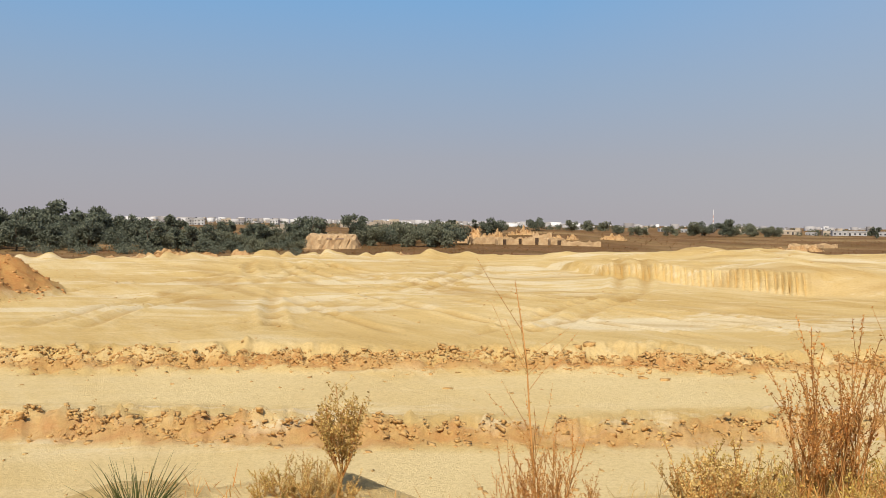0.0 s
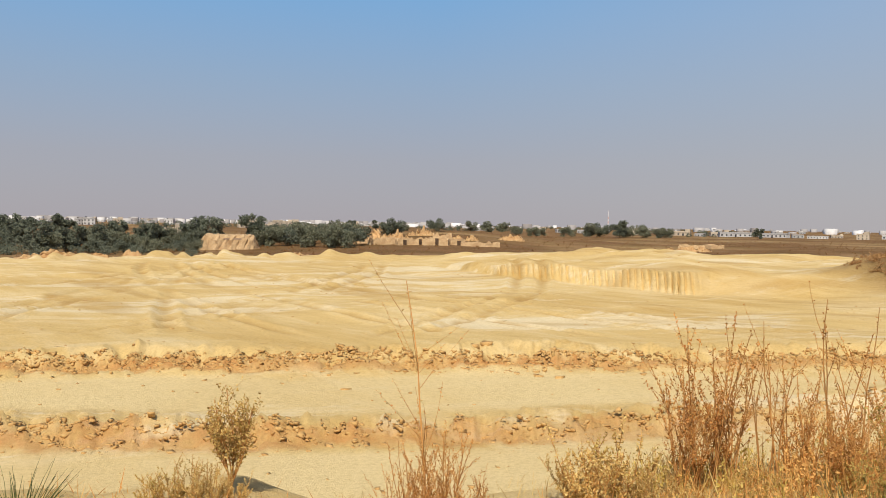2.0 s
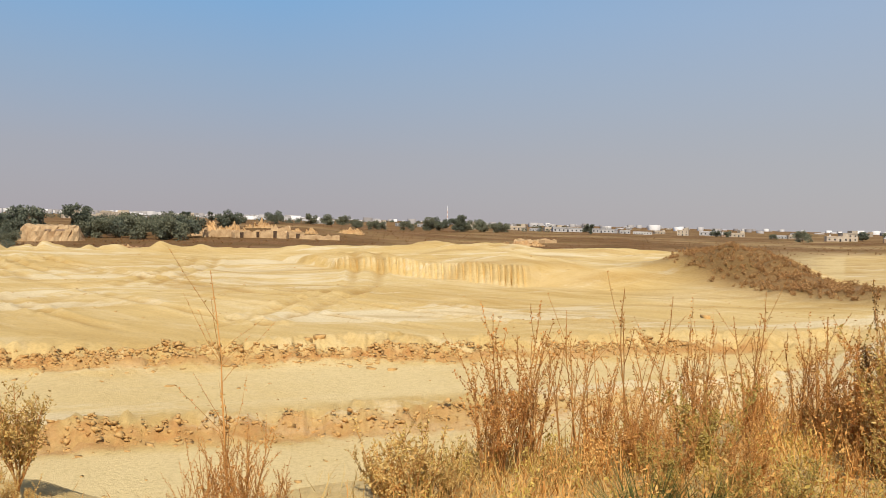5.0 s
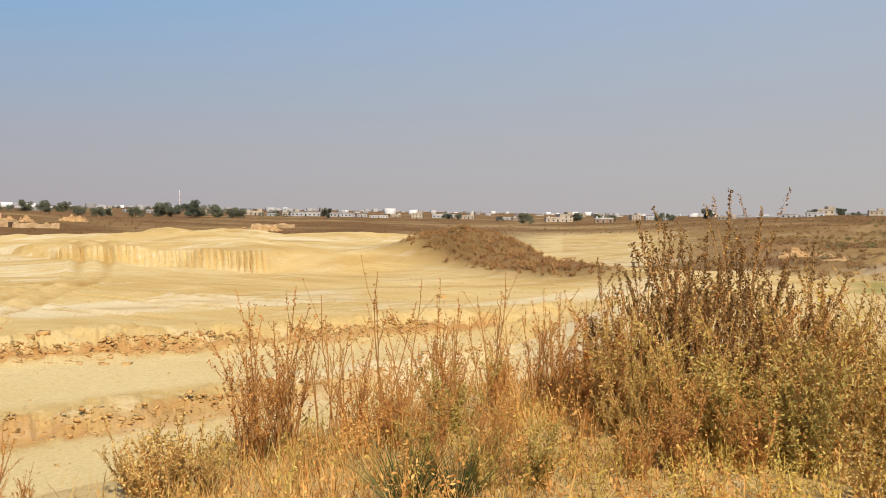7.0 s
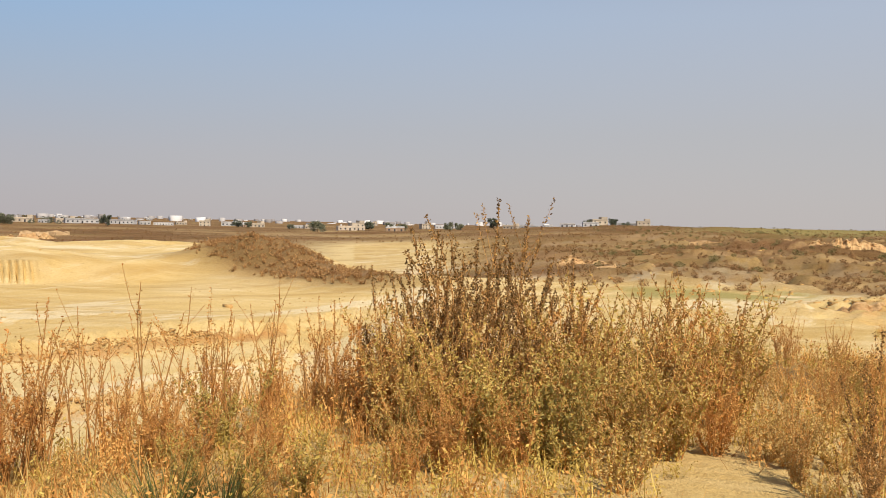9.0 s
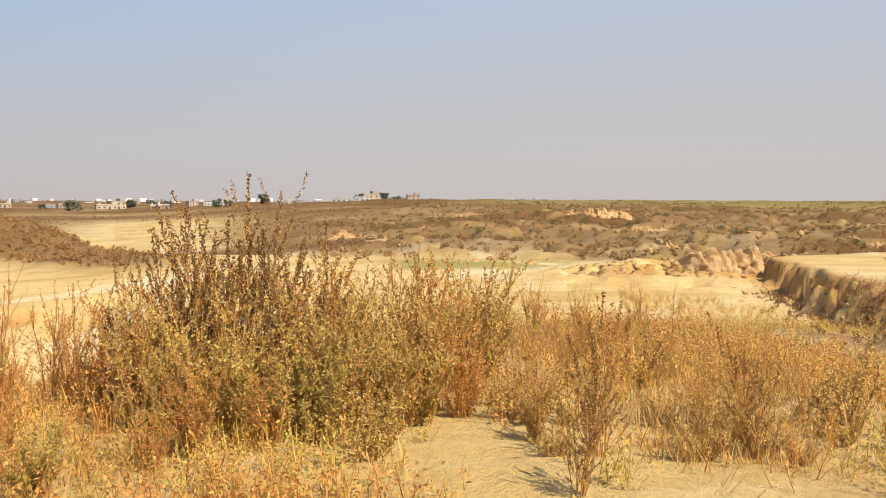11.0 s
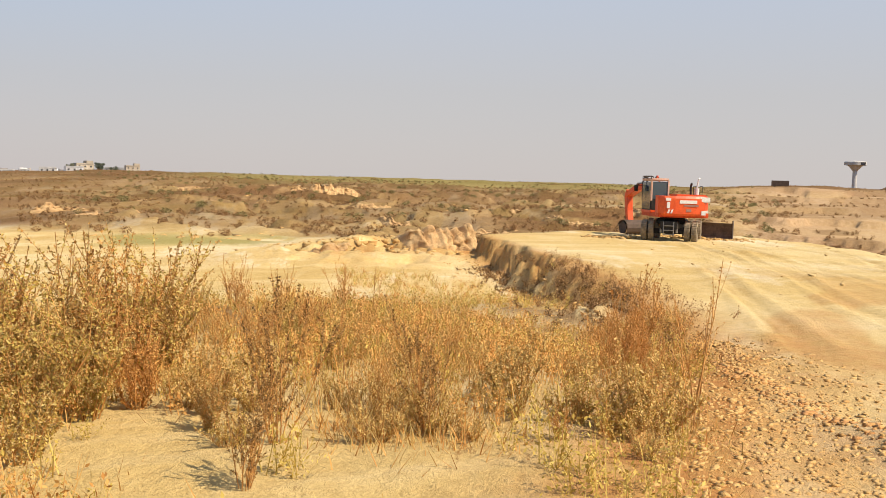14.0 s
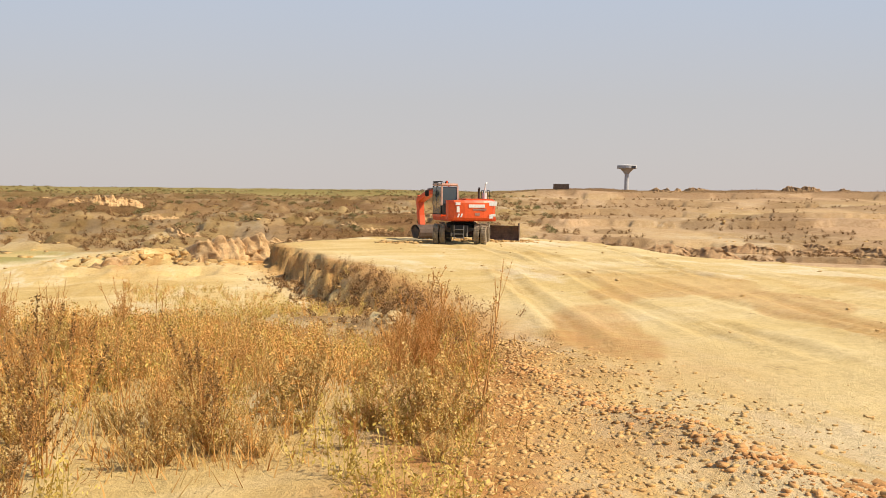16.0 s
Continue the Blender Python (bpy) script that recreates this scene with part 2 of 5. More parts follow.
def land(x, y):
    """Height of the ground, and how far it is clay, plant cover or green turf."""
    x, y = np.asarray(x, float), np.asarray(y, float)
    az, d = np.degrees(np.arctan2(x, y)), np.hypot(x, y)
    n1, n2, n3 = rough(x, y, 6, 4, 1), rough(x, y, 1.3, 4, 5), rough(x, y, 25, 4, 9)
    n4 = rough(x, y, 0.35, 3, 21)
    rut = np.zeros_like(x)
    # terraced roads and the dug field
    b1 = 21.2 + np.where(x > 0, 0.0145 * x * x, 0.004 * x * x) + 0.35 * n1
    b2 = 29.6 - np.where(x < 0, -0.07 * x, -0.02 * x) + 0.35 * n1 + 0.25 * n2
    pit = -4.88 + 0.28 * step(-0.9, 0.8, y - b1) + np.interp(x, [-12, 0, 12], [0.22, 0.10, 0.08]) * (1 + 0.5 * n1 + 0.5 * n2) * (1 - step(30, 37, az)) * np.exp(-((y - b1 - 0.1) / 0.75) ** 2)
    pit += (0.62 + 0.1 * n1) * step(-0.75, 0.75, y - b2) + (0.16 + 0.1 * n2) * np.exp(-((y - b2 + 0.8) / 0.7) ** 2)
    pit += 0.42 * step(31, 95, y)
    clods = np.exp(-((y - b1) / 0.9) ** 2) + np.exp(-((y - b2) / 1.0) ** 2)
    pit += clods * (0.06 * n2 + 0.20 * n4)
    pit += step(32, 40, y) * (0.05 * wave(x * 0.3 + y * 0.12, y, 1.6, 31) + 0.05 * wave(x + 0.9 * y, y * 0.2, 2.4, 33) + 0.07 * n1 * step(40, 70, y))
    for x0, lean, bend in (((-22, 0.10, 0.004), (-15, 0.02, 0.002), (-13.2, 0.02, 0.002), (-6, -0.25, 0.003), (-9, 0.42, -0.004), (-7.2, 0.42, -0.004),
                                          (-2, -0.5, 0.004), (4, -0.62, 0.005), (9, -0.75, 0.006), (14, -0.8, 0.006), (1.5, 0.55, -0.006), (3.2, 0.55, -0.006), (18, -0.9, 0.006))):
        w = (x - x0 - lean * (y - 34) - bend * (y - 34) ** 2) / (1 + 0.3 * abs(lean)) + 0.15 * n1
        on = step(32, 36, y) * (1 - step(70, 90, y)) * step(-0.9, 0.1, n3 + 0.3 * n1)
        pit += on * (0.09 * np.exp(-((np.abs(w) - 0.55) / 0.2) ** 2) - 0.09 * np.exp(-(w / 0.35) ** 2))
        rut += on * (0.55 * np.exp(-(w / 0.3) ** 2) - 0.5 * np.exp(-((np.abs(w) - 0.65) / 0.25) ** 2))
    scrape = wave(x * 0.9 + 0.55 * y, y * 0.12 - x * 0.05, 1.5, 37) * step(34, 44, y) * (1 - step(60, 80, y))
    rut += 0.5 * step(0.25, 0.7, scrape) * (az < 10) + 0.45 * step(0.35, 0.7, wave(x * 0.12 - 0.02 * y, y + 0.18 * x, 1.1, 39)) * step(33, 38, y) * step(2, 8, az)
    # grooved terrace wall beyond the field
    wd = wall_at(az)
    keep = step(4, 8, az) * (1 - step(36, 41, az))
    soft = np.interp(az, [4, 21, 23, 26], [1.0, 1.2, 4.0, 6.0])
    tooth = np.sin(az * 7.4 + 0.9 * wave(az, az * 0, 1.0, 43) + 1.1 * (d - wd))
    groove = (0.35 + 0.65 * np.abs(wave(az * 1.3, az * 0, 1.0, 41))) * np.exp(-(tooth / 0.30) ** 2) * (1 - step(21.3, 22.2, az)) * step(8.5, 10.5, az)
    rise = step(0, 1, (d - wd - 1.3 * groove + 0.5) / soft)
    pit += keep * rise * (np.interp(az, [4, 8, 13, 21, 30], [0.1, 0.55, 0.95, 1.35, 1.2]) + 0.12 * n1 + 0.12 * n3 * step(62, 75, d))
    pit += keep * 0.28 * step(62, 72, d) * np.maximum(0, n1 - 0.2) * step(9, 14, az)
    # its far lip with tipped heaps
    lip = np.interp(az, [-40, -16, 4, 8, 30, 40], [82, 90, 104, 92, 90, 84])
    heaps = np.abs(wave(az * 1.25, az * 0, 1.0, 51)) * np.exp(-((d - lip + 2) / 2.2) ** 2)
    pit += 0.75 * heaps * (1 - step(1, 5, az))
    pit_floor = np.interp(az, [35, 45, 60, 75, 90], [-4.0, -3.75, -3.42, -3.35, -3.35]) + 0.08 * n1
    low = pit + (pit_floor - pit) * step(36, 44, az)
    # open country
    left = np.interp(d, [80, 130, 300, 800, 1500, 5000], [-5.2, -5.2, -4.6, -3.6, -2.0, 0.0])
    left += 2.9 * np.exp(-((az - 6) / 7) ** 2) * np.exp(-((d - 270) / 75) ** 2)
    right = np.interp(d, [55, 75, 120, 200, 330, 600, 5000], [-3.4, -3.1, -2.5, -1.2, 0.95, 1.0, 2.5])
    flat = 1 - step(91, 97, az)
    scarp = rough(x, y, 14, 5, 61)
    scarp = np.where(scarp > 0.12, 0.35 + 0.5 * scarp, 0.5 * scarp)
    crumble = step(54, 60, az) * step(48, 60, d) * (1 - step(140, 260, d))
    right += flat * crumble * (0.55 * (0.45 - np.abs(rough(x, y, 4.5, 4, 63))) - 0.2 + 0.5 * step(0.1, 0.25, rough(x, y, 8, 4, 67)))
    right += (0.15 + 0.85 * flat) * scarp * 0.9 * step(52, 75, d) * (1 - step(150, 330, d)) + 0.4 * n3 * step(60, 120, d)
    right -= 0.8 * step(88, 100, az) * np.exp(-((d - 75) / 25) ** 2)
    for edge, drop, swing in ((54, 0.7, 5), (66, 0.75, 7), (80, 0.8, 9), (98, 0.8, 12), (124, 0.9, 16), (165, 1.0, 22), (230, 1.1, 30)):
        right += (1 - flat) * drop * (0.9 * step(-0.45, 0.45, d - edge - swing * rough(x, y, 24, 3, int(edge)) - 0.8 * n2) - 0.72 * step(-0.45 * edge, 0.12 * edge, d - edge))
    open_land = left + (right - left) * step(38, 60, az) + 0.25 * n3 * step(95, 160, d)
    far = step(0, 14, d - np.interp(az, [-180, -40, 36, 44, 55, 62, 72, 79, 85, 180], [60, 86, 92, 66, 56, 52, 47, 46, 53, 45]) + 2 * n1 - np.where(az < 36, lip - 88, 0))
    g = low + (open_land - low) * far
    # overgrown spoil bank beside the field
    u, v = x - 36.5, y - 50
    k = np.exp(-((u * 0.97 + v * 0.1) / 4.0) ** 2 - ((v - u * 0.1) / 8.5) ** 2)
    g += 1.15 * k * (1 + 0.25 * n2 + 0.2 * n1)
    # red heap
    hx, hy = x + 25.7, y - 45.5
    r = np.hypot(hx, hy * 0.9) / 6.2
    heap = np.maximum(0, 1 - r + 0.12 * n1)
    g += 3.5 * heap ** 0.9 + 0.25 * (heap > 0) * n2 * np.minimum(1, heap * 5)
    # cracked lip where the cut begins
    q = np.exp(-((np.hypot((x - 42) * 0.8, y - 13)) / 5) ** 2)
    g += q * (0.9 - 1.5 * np.abs(rough(x, y, 3.0, 4, 65)) + 0.3 * n1)
    # the bank on which one stands
    top = -EYE - np.interp(az, [-180, -21, -18, -16, -13, -8.5, -5, -2.5, 0, 6, 14, 25, 37, 50, 100], [0.3, 0.9, 0.78, 0.76, 0.8, 0.66, 0.65, 0.74, 0.82, 0.72, 0.5, 0.32, 0.17, 0.1, 0.05]) * step(2.0, 8, d) + 0.07 * n1
    edge = brink(az) + 0.5 * n1
    slope = np.interp(az, [0, 45, 65, 80, 95], [0.72, 0.6, 0.30, 0.17, 0.1])
    over = np.maximum(0, d - edge)
    bank = top - slope * (over - 0.8 * (1 - np.exp(-over / 0.8)))
    g = np.where(d < 45, np.maximum(bank, g), g)
    # levelled field with the machine, and the cut at its side
    inside = field_edge(x) - y
    fld = -EYE - np.interp(x, [4, 15, 45, 60], [0.03, 0.45, 0.95, 1.0]) + 0.025 * n1 + 0.02 * wave(x * 0.15 + y, y, 0.9, 71)
    near = step(-6.5, -1.2, inside) * step(7, 10, x) * (1 - step(44, 47, x))
    cap = fld - np.interp(x, [8, 12, 20, 30, 43], [0.0, 0.3, 0.58, 0.72, 0.85]) + 0.08 * n2
    g = np.minimum(g, g + (cap - g) * near)
    ease = np.interp(x, [8, 14, 22, 30, 36], [0.9, 1.5, 1.3, 0.9, 0.5])
    m = step(-ease, 0.12, inside + 0.40 * n2 + 0.30 * n1 + 0.22 * n4) * step(-0.8, 0.2, field_far(az) - d + 0.4 * n1) * step(0.5, 2.5, x + 0.0 * y)
    g = g + (fld - g) * m
    g += m * 0.05 * np.exp(-((inside - 0.9) / 0.8) ** 2) * (0.5 + n2) * (1 - step(12, 20, x))
    ridge = (y + 1.0 - (x - 8.2) * 0.35 + 0.1 * n1) / 0.22
    g += m * (0.07 + 0.05 * n2) * np.exp(-ridge ** 2) * step(3.5, 4.5, x) * (1 - step(9, 11, x))
    for i, (y0, lean) in enumerate(((-1.9, 0.03), (-3.7, 0.03), (-4.6, 0.09), (-6.3, 0.09), (-9.5, 0.16), (-11.2, 0.16), (-6.0, -0.03), (-14, 0.2), (-16, 0.2))):
        w = y - y0 - lean * (x - 6) + 0.12 * n1
        on = m * step(-0.7, 0.2, rough(x, y, 7, 2, 90 + i))
        rut += on * (0.6 * np.exp(-((np.abs(w) - 0.12) / 0.07) ** 2) * (0.4 + 0.6 * step(-0.2, 0.5, n2)))
        g += on * (0.035 * np.exp(-((np.abs(w) - 0.34) / 0.14) ** 2) - 0.03 * np.exp(-(w / 0.22) ** 2) * (0.6 + 0.4 * np.sin(x * 22)))
    g += 0.012 * n4 * (d < 30)
    # what covers it
    clay = 1.0 * np.clip(heap * 6, 0, 1) + 0.95 * step(-1.15, -0.95, y - b1 + 0.12 * n2) * (1 - step(-0.15, 0.25, y - b1 + 0.35 * n2)) * (0.85 + 0.3 * n1 + 0.15 * n4) * (1 - step(24, 33, az)) * np.interp(x, [-12, 0, 10], [1.2, 0.8, 0.5]) + (0.7 + 0.3 * n1 + 0.2 * n4) * step(-1.15, -0.95, y - b2 + 0.15 * n2) * (1 - step(-0.4, 0.0, y - b2 + 0.4 * n2)) * (az < 36)
    clay += 0.55 * q * (0.7 + n2)
    clay += 0.85 * np.exp(-((inside + 0.35) / 0.7) ** 2) * step(3, 5, x) * (x < 46)
    clay += (0.5 + 0.25 * n2) * m * np.exp(-((inside - 0.9) / 1.5) ** 2) * (1 - step(9, 16, x))
    clay += 0.5 * m * step(0.3, 0.55, rough(x * 0.35 + 0.2 * y, y, 2.0, 4, 77)) * (1 - step(18, 30, x))
    tan = 0.85 * step(92, 97, az) * step(38, 46, d) * (1 - m) * (0.85 + 0.4 * n3)
    cover = far * (1 - m) * np.clip(0.95 + 0.25 * n3, 0, 1)
    broken = rough(x, y, 8, 4, 67)
    pale = 0.22 * np.exp(-((broken - 0.2) / 0.10) ** 2) * step(54, 60, az) * (1 - step(160, 300, d)) + np.exp(-((az - 42) / 5) ** 2) * step(80, 95, d) * (1 - step(170, 260, d)) * 1.2
    pale += step(91, 97, az) * (0.5 + 0.45 * step(-0.2, 0.2, rough(x * 0.2, y + x * 0.15, 9, 3, 83))) * (1 - step(200, 330, d))
    pale += 0.8 * np.exp(-((d - 128) / 8) ** 2) * step(18, 22, az) * (1 - step(30, 33, az))
    cover *= 1 - np.clip(pale, 0, np.interp(az, [90, 97], [0.85, 0.8]))
    cover = np.maximum(cover, 0.6 * step(92, 97, az) * step(44, 52, d) * step(0.1, 0.4, rough(az * 0.3, np.log(np.maximum(d, 1)) * 9, 1.0, 3, 85)) * (1 - m))
    cover = np.maximum(cover, 0.9 * np.clip(k * 2.2, 0, 1))
    grown = (d < edge + 0.6) & (inside < 0.2)
    cover = np.maximum(cover, np.where(grown, 0.02 + 0.2 * n1 + 0.15 * n2, 0))
    cover = np.clip(np.maximum(cover, (0.55 + 0.3 * n2) * (1 - step(5, 8, -inside)) * (m < 0.3) * (x > 9) * (1 - step(22, 29, x))), 0, 1)
    green = 0.8 * step(45, 49, d) * (1 - step(53, 58, d)) * step(55, 58, az) * (1 - step(66, 69, az)) * step(-0.3, 0.3, n1 + 0.5)
    green = np.maximum(green, 0.55 * step(180, 260, d) * step(58, 66, az) * (1 - step(88, 96, az)))
    tan = np.clip(tan, 0, 0.95)
    packed = (step(0.9, 2.0, y - b1) * (1 - step(-2.2, -1.2, y - b2)) + step(11, 15, d) * (1 - step(-1.9, -1.1, y - b1))) * (az < 40) * 0.85
    packed += 0.6 * m * step(0.1, 0.45, rough(x * 0.3 - 0.1 * y, y, 3.2, 3, 79)) * step(5, 9, x)
    return g + EYE, np.clip(clay, 0, 1), cover, np.clip(green, 0, 1), np.clip(packed * (0.85 + 0.3 * n1), 0, 1), np.clip(rut, 0, 0.8), tan


def height(x, y):
    """Height of the built ground under a place."""
    i = np.interp(math.hypot(x, y), GROUND["rad"], np.arange(len(GROUND["rad"])))
    j = np.interp(math.degrees(math.atan2(x, y)), GROUND["az"], np.arange(len(GROUND["az"])))
    z, i0, j0 = GROUND["z"], int(i), int(j)
    i1, j1, u, v = min(i0 + 1, z.shape[0] - 1), min(j0 + 1, z.shape[1] - 1), i - int(i), j - int(j)
    return float((z[i0, j0] * (1 - v) + z[i0, j1] * v) * (1 - u) + (z[i1, j0] * (1 - v) + z[i1, j1] * v) * u)


def at(az, d):
    a = radians(az)
    x, y = d * math.sin(a), d * math.cos(a)
    return x, y, height(x, y)


GROUND = {}


def build_ground():
    az = np.concatenate([np.arange(-180, -32, 4), np.arange(-32, 7, 0.165), np.arange(7, 23, 0.055), np.arange(23, 120, 0.165), np.arange(120, 180, 4)])
    rad = np.concatenate([[0.0], np.geomspace(0.5, 25, 230, endpoint=False), np.geomspace(25, 130, 215, endpoint=False), np.geomspace(130, 4700, 175)])
    a, r = np.meshgrid(np.radians(az), rad)
    x, y = r * np.sin(a), r * np.cos(a)
    z, clay, cover, green, packed, rut, tan = land(x.ravel(), y.ravel())
    GROUND.update(az=az, rad=rad, z=z.reshape(len(rad), len(az)))
    co = np.stack([x.ravel(), y.ravel(), z], 1)
    na, nr = len(az), len(rad)
    i, j = np.meshgrid(np.arange(nr - 1), np.arange(na), indexing="ij")
    j2 = (j + 1) % na
    faces = np.stack([i * na + j, (i + 1) * na + j, (i + 1) * na + j2, i * na + j2], -1).reshape(-1, 4)
    me = grid_mesh("ground", co, faces)
    for name, v in (("clay", clay), ("cover", cover), ("green", green), ("packed", packed), ("rut", rut), ("tan", tan)):
        me.attributes.new(name, "FLOAT", "POINT").data.foreach_set("value", v.astype(np.float32))
    me.polygons.foreach_set("use_smooth", np.ones(len(faces), bool))
    me.materials.append(SOIL)
    ob = new("ground", me)
    return tagged(ob, "dug yellow sandy soil with terraced banks and dry scrub plain", "ground", kind="structure")


ground = build_ground()


# ---- plants ----
RNG = np.random.default_rng(7)
DRY = plant("dry_orange_grass", (0.66, 0.30, 0.075), (0.95, 0.58, 0.19), 0.2)
STRAW = plant("straw", (0.72, 0.45, 0.13), (0.95, 0.72, 0.29), 0.2)
OLIVE = plant("olive_weed", (0.58, 0.40, 0.075), (0.88, 0.66, 0.19), 0.2)
GREEN = plant("green_weed", (0.44, 0.35, 0.09), (0.76, 0.60, 0.19), 0.2)
RED = plant("red_dry_seed", (0.64, 0.24, 0.055), (0.95, 0.52, 0.155), 0.2)
DARK = plant("dark_dry_seed", (0.22, 0.115, 0.042), (0.54, 0.33, 0.12), 0.15)
STEM = plant("dry_stem", (0.60, 0.25, 0.07), (0.92, 0.51, 0.17), 0.1)
BRUSH = plant("brown_brush", (0.26, 0.135, 0.055), (0.50, 0.30, 0.13), 0.15)
RUSTY = plant("rusty_brush", (0.34, 0.165, 0.06), (0.66, 0.40, 0.165), 0.15)
THORN = plant("thorn_leaf", (0.17, 0.15, 0.055), (0.34, 0.29, 0.115), 0.15)
BRUSH_RED = plant("reddish_brush", (0.22, 0.10, 0.038), (0.44, 0.24, 0.095), 0.15)
BLADE = plant("green_blade", (0.10, 0.13, 0.035), (0.30, 0.31, 0.10), 0.3)
# far tree leaves: distance haze is mixed into both colours, paler and greyer
LEAF = plant("tree_leaf", (0.115, 0.135, 0.098), (0.24, 0.26, 0.18), 0.15)
GREY_LEAF = plant("dusty_leaf", (0.16, 0.175, 0.115), (0.29, 0.295, 0.19), 0.15)
BARK = varied("bark", (0.10, 0.07, 0.045), (0.22, 0.16, 0.10), 3, 0.9, bump_depth=0.02)


class Soup:
    """Loose triangles gathered as arrays."""
    def __init__(self):
        self.v, self.f, self.n = [], [], 0

    def add(self, v, f):
        v, f = np.asarray(v, float), np.asarray(f, int)
        self.v.append(v)
        self.f.append(f + self.n)
        self.n += len(v)

    def tube(self, path, radii, sides=3):
        path = np.asarray(path, float)
        k = len(path)
        a = np.arange(sides) * 2 * math.pi / sides
        ring = np.stack([np.cos(a), np.sin(a), 0 * a], 1)
        v = (path[:, None, :] + ring[None] * np.asarray(radii)[:, None, None]).reshape(-1, 3)
        f = []
        for i in range(k - 1):
            for j in range(sides):
                p, q = i * sides + j, i * sides + (j + 1) % sides
                f += [(p, q, q + sides), (p, q + sides, p + sides)]
        self.add(v, f)

    def leaves(self, at_points, size, rng, long=2.2, up=0.3, flat=1.0):
        """A small pointed leaf, two folded triangles, at each point."""
        c = np.asarray(at_points, float)
        n = len(c)
        if n == 0:
            return
        d = rng.normal(size=(n, 3))
        d[:, 2] = d[:, 2] * flat + up
        d /= np.linalg.norm(d, axis=1)[:, None]
        s = np.cross(d, rng.normal(size=(n, 3)))
        s /= np.linalg.norm(s, axis=1)[:, None]
        z = size * rng.uniform(0.6, 1.4, (n, 1))
        v = np.stack([c, c + d * z * long * 0.5 + s * z * 0.5, c + d * z * long, c + d * z * long * 0.5 - s * z * 0.5], 1).reshape(-1, 3)
        b = np.arange(n)[:, None] * 4
        self.add(v, np.concatenate([b + [0, 1, 2], b + [0, 2, 3]], 0))

    def arrays(self):
        return np.concatenate(self.v), np.concatenate(self.f)

    def mesh(self, name, material):
        me = grid_mesh(name, *self.arrays())
        me.materials.append(material)
        return me


def bent(start, direction, length, droop, rng, k=5):
    """Points of a stalk that wanders and bends."""
    p, d = np.array(start, float), np.array(direction, float)
    d /= np.linalg.norm(d)
    out = [p.copy()]
    for _ in range(k - 1):
        d = d + rng.normal(0, 0.07, 3) + [0, 0, droop]
        d /= np.linalg.norm(d)
        p = p + d * length / (k - 1)
        out.append(p.copy())
    return np.array(out)


def between(path, n, rng, low=0.0, high=1.0):
    t = rng.uniform(low, high, n) * (len(path) - 1)
    i = np.minimum(t.astype(int), len(path) - 2)
    f = (t - i)[:, None]
    return path[i] * (1 - f) + path[i + 1] * f


def weed(name, label, seed, tall, stalks, spread, seed_mat, leaf_mat, spike=0.30, heads=26, twigs=5, leaves=60, head_size=0.016, leaf_size=0.02, bare=0.35, category="weed", group="tall dry weeds", single=True):
    """A dry weed: wooden stalks, seed spikes at the tips, side twigs, small leaves along them. single: spikes that can be told apart."""
    rng = np.random.default_rng(seed)
    thing, lf, tw, tufts = new(name), Soup(), Soup(), Soup()
    for i in range(stalks):
        st, hd = Soup(), (Soup() if single else tufts)
        a, out = rng.uniform(0, 6.283), spread * rng.uniform(0.15, 1)
        h = tall * (rng.uniform(0.45, 1.0) if i else 1.0)
        p = bent((0.05 * math.cos(a), 0.05 * math.sin(a), -0.05), (out * math.cos(a), out * math.sin(a), 1), h, 0.02, rng, 7)
        st.tube(p, np.linspace(0.0075, 0.0022, 7) * (0.6 + 0.4 * tall))
        q = between(p, heads, rng, 1 - spike, 1.0)
        hd.leaves(q + rng.normal(0, 0.006, q.shape), head_size, rng, 1.8, 0.9)
        lf.leaves(between(p, leaves // 2, rng, bare, 0.95), leaf_size, rng)
        for _ in range(twigs):
            b = between(p, 1, rng, bare, 0.85)[0]
            ta, lean = rng.uniform(0, 6.283), rng.uniform(0.4, 1.1)
            tp = bent(b, (lean * math.cos(ta), lean * math.sin(ta), 1), h * rng.uniform(0.14, 0.34), 0.05, rng, 4)
            tw.tube(tp, np.linspace(0.003, 0.0012, 4))
            hd.leaves(between(tp, heads // 3, rng, 0.45, 1.0) + rng.normal(0, 0.004, (heads // 3, 3)), head_size, rng, 1.8, 0.8)
            lf.leaves(between(tp, leaves // 8, rng), leaf_size, rng)
        stalk = new("stalk", st.mesh("stalk", STEM))
        stalk.parent = thing
        if single:
            spike_part = new("seed_spike", hd.mesh("seed_spike", seed_mat))
            spike_part.parent = stalk
            tagged(spike_part, kind="stuff")
    for nm, soup, m in (("twig_mass", tw, STEM), ("foliage", lf, leaf_mat)) + ((("seed_mass", tufts, seed_mat),) if not single else ()):
        ob = new(nm, soup.mesh(nm, m))
        ob.parent = thing
        tagged(ob, kind="stuff")
    return tagged(thing, label, category, group)


def put(ob, az, d, turn=0.0, size=1.0, used=set()):
    """Stand a thing, or a copy of one that stands already, on the ground."""
    x, y, z = at(az, d)
    m = pose(x, y, z - 0.02, 0, 0, turn)
    if ob.name not in used:
        used.add(ob.name)
        ob.matrix_world = m
        ob.scale = (size,) * 3
        return ob
    c = copy_thing(ob, m)
    c.scale = (size,) * 3
    return c


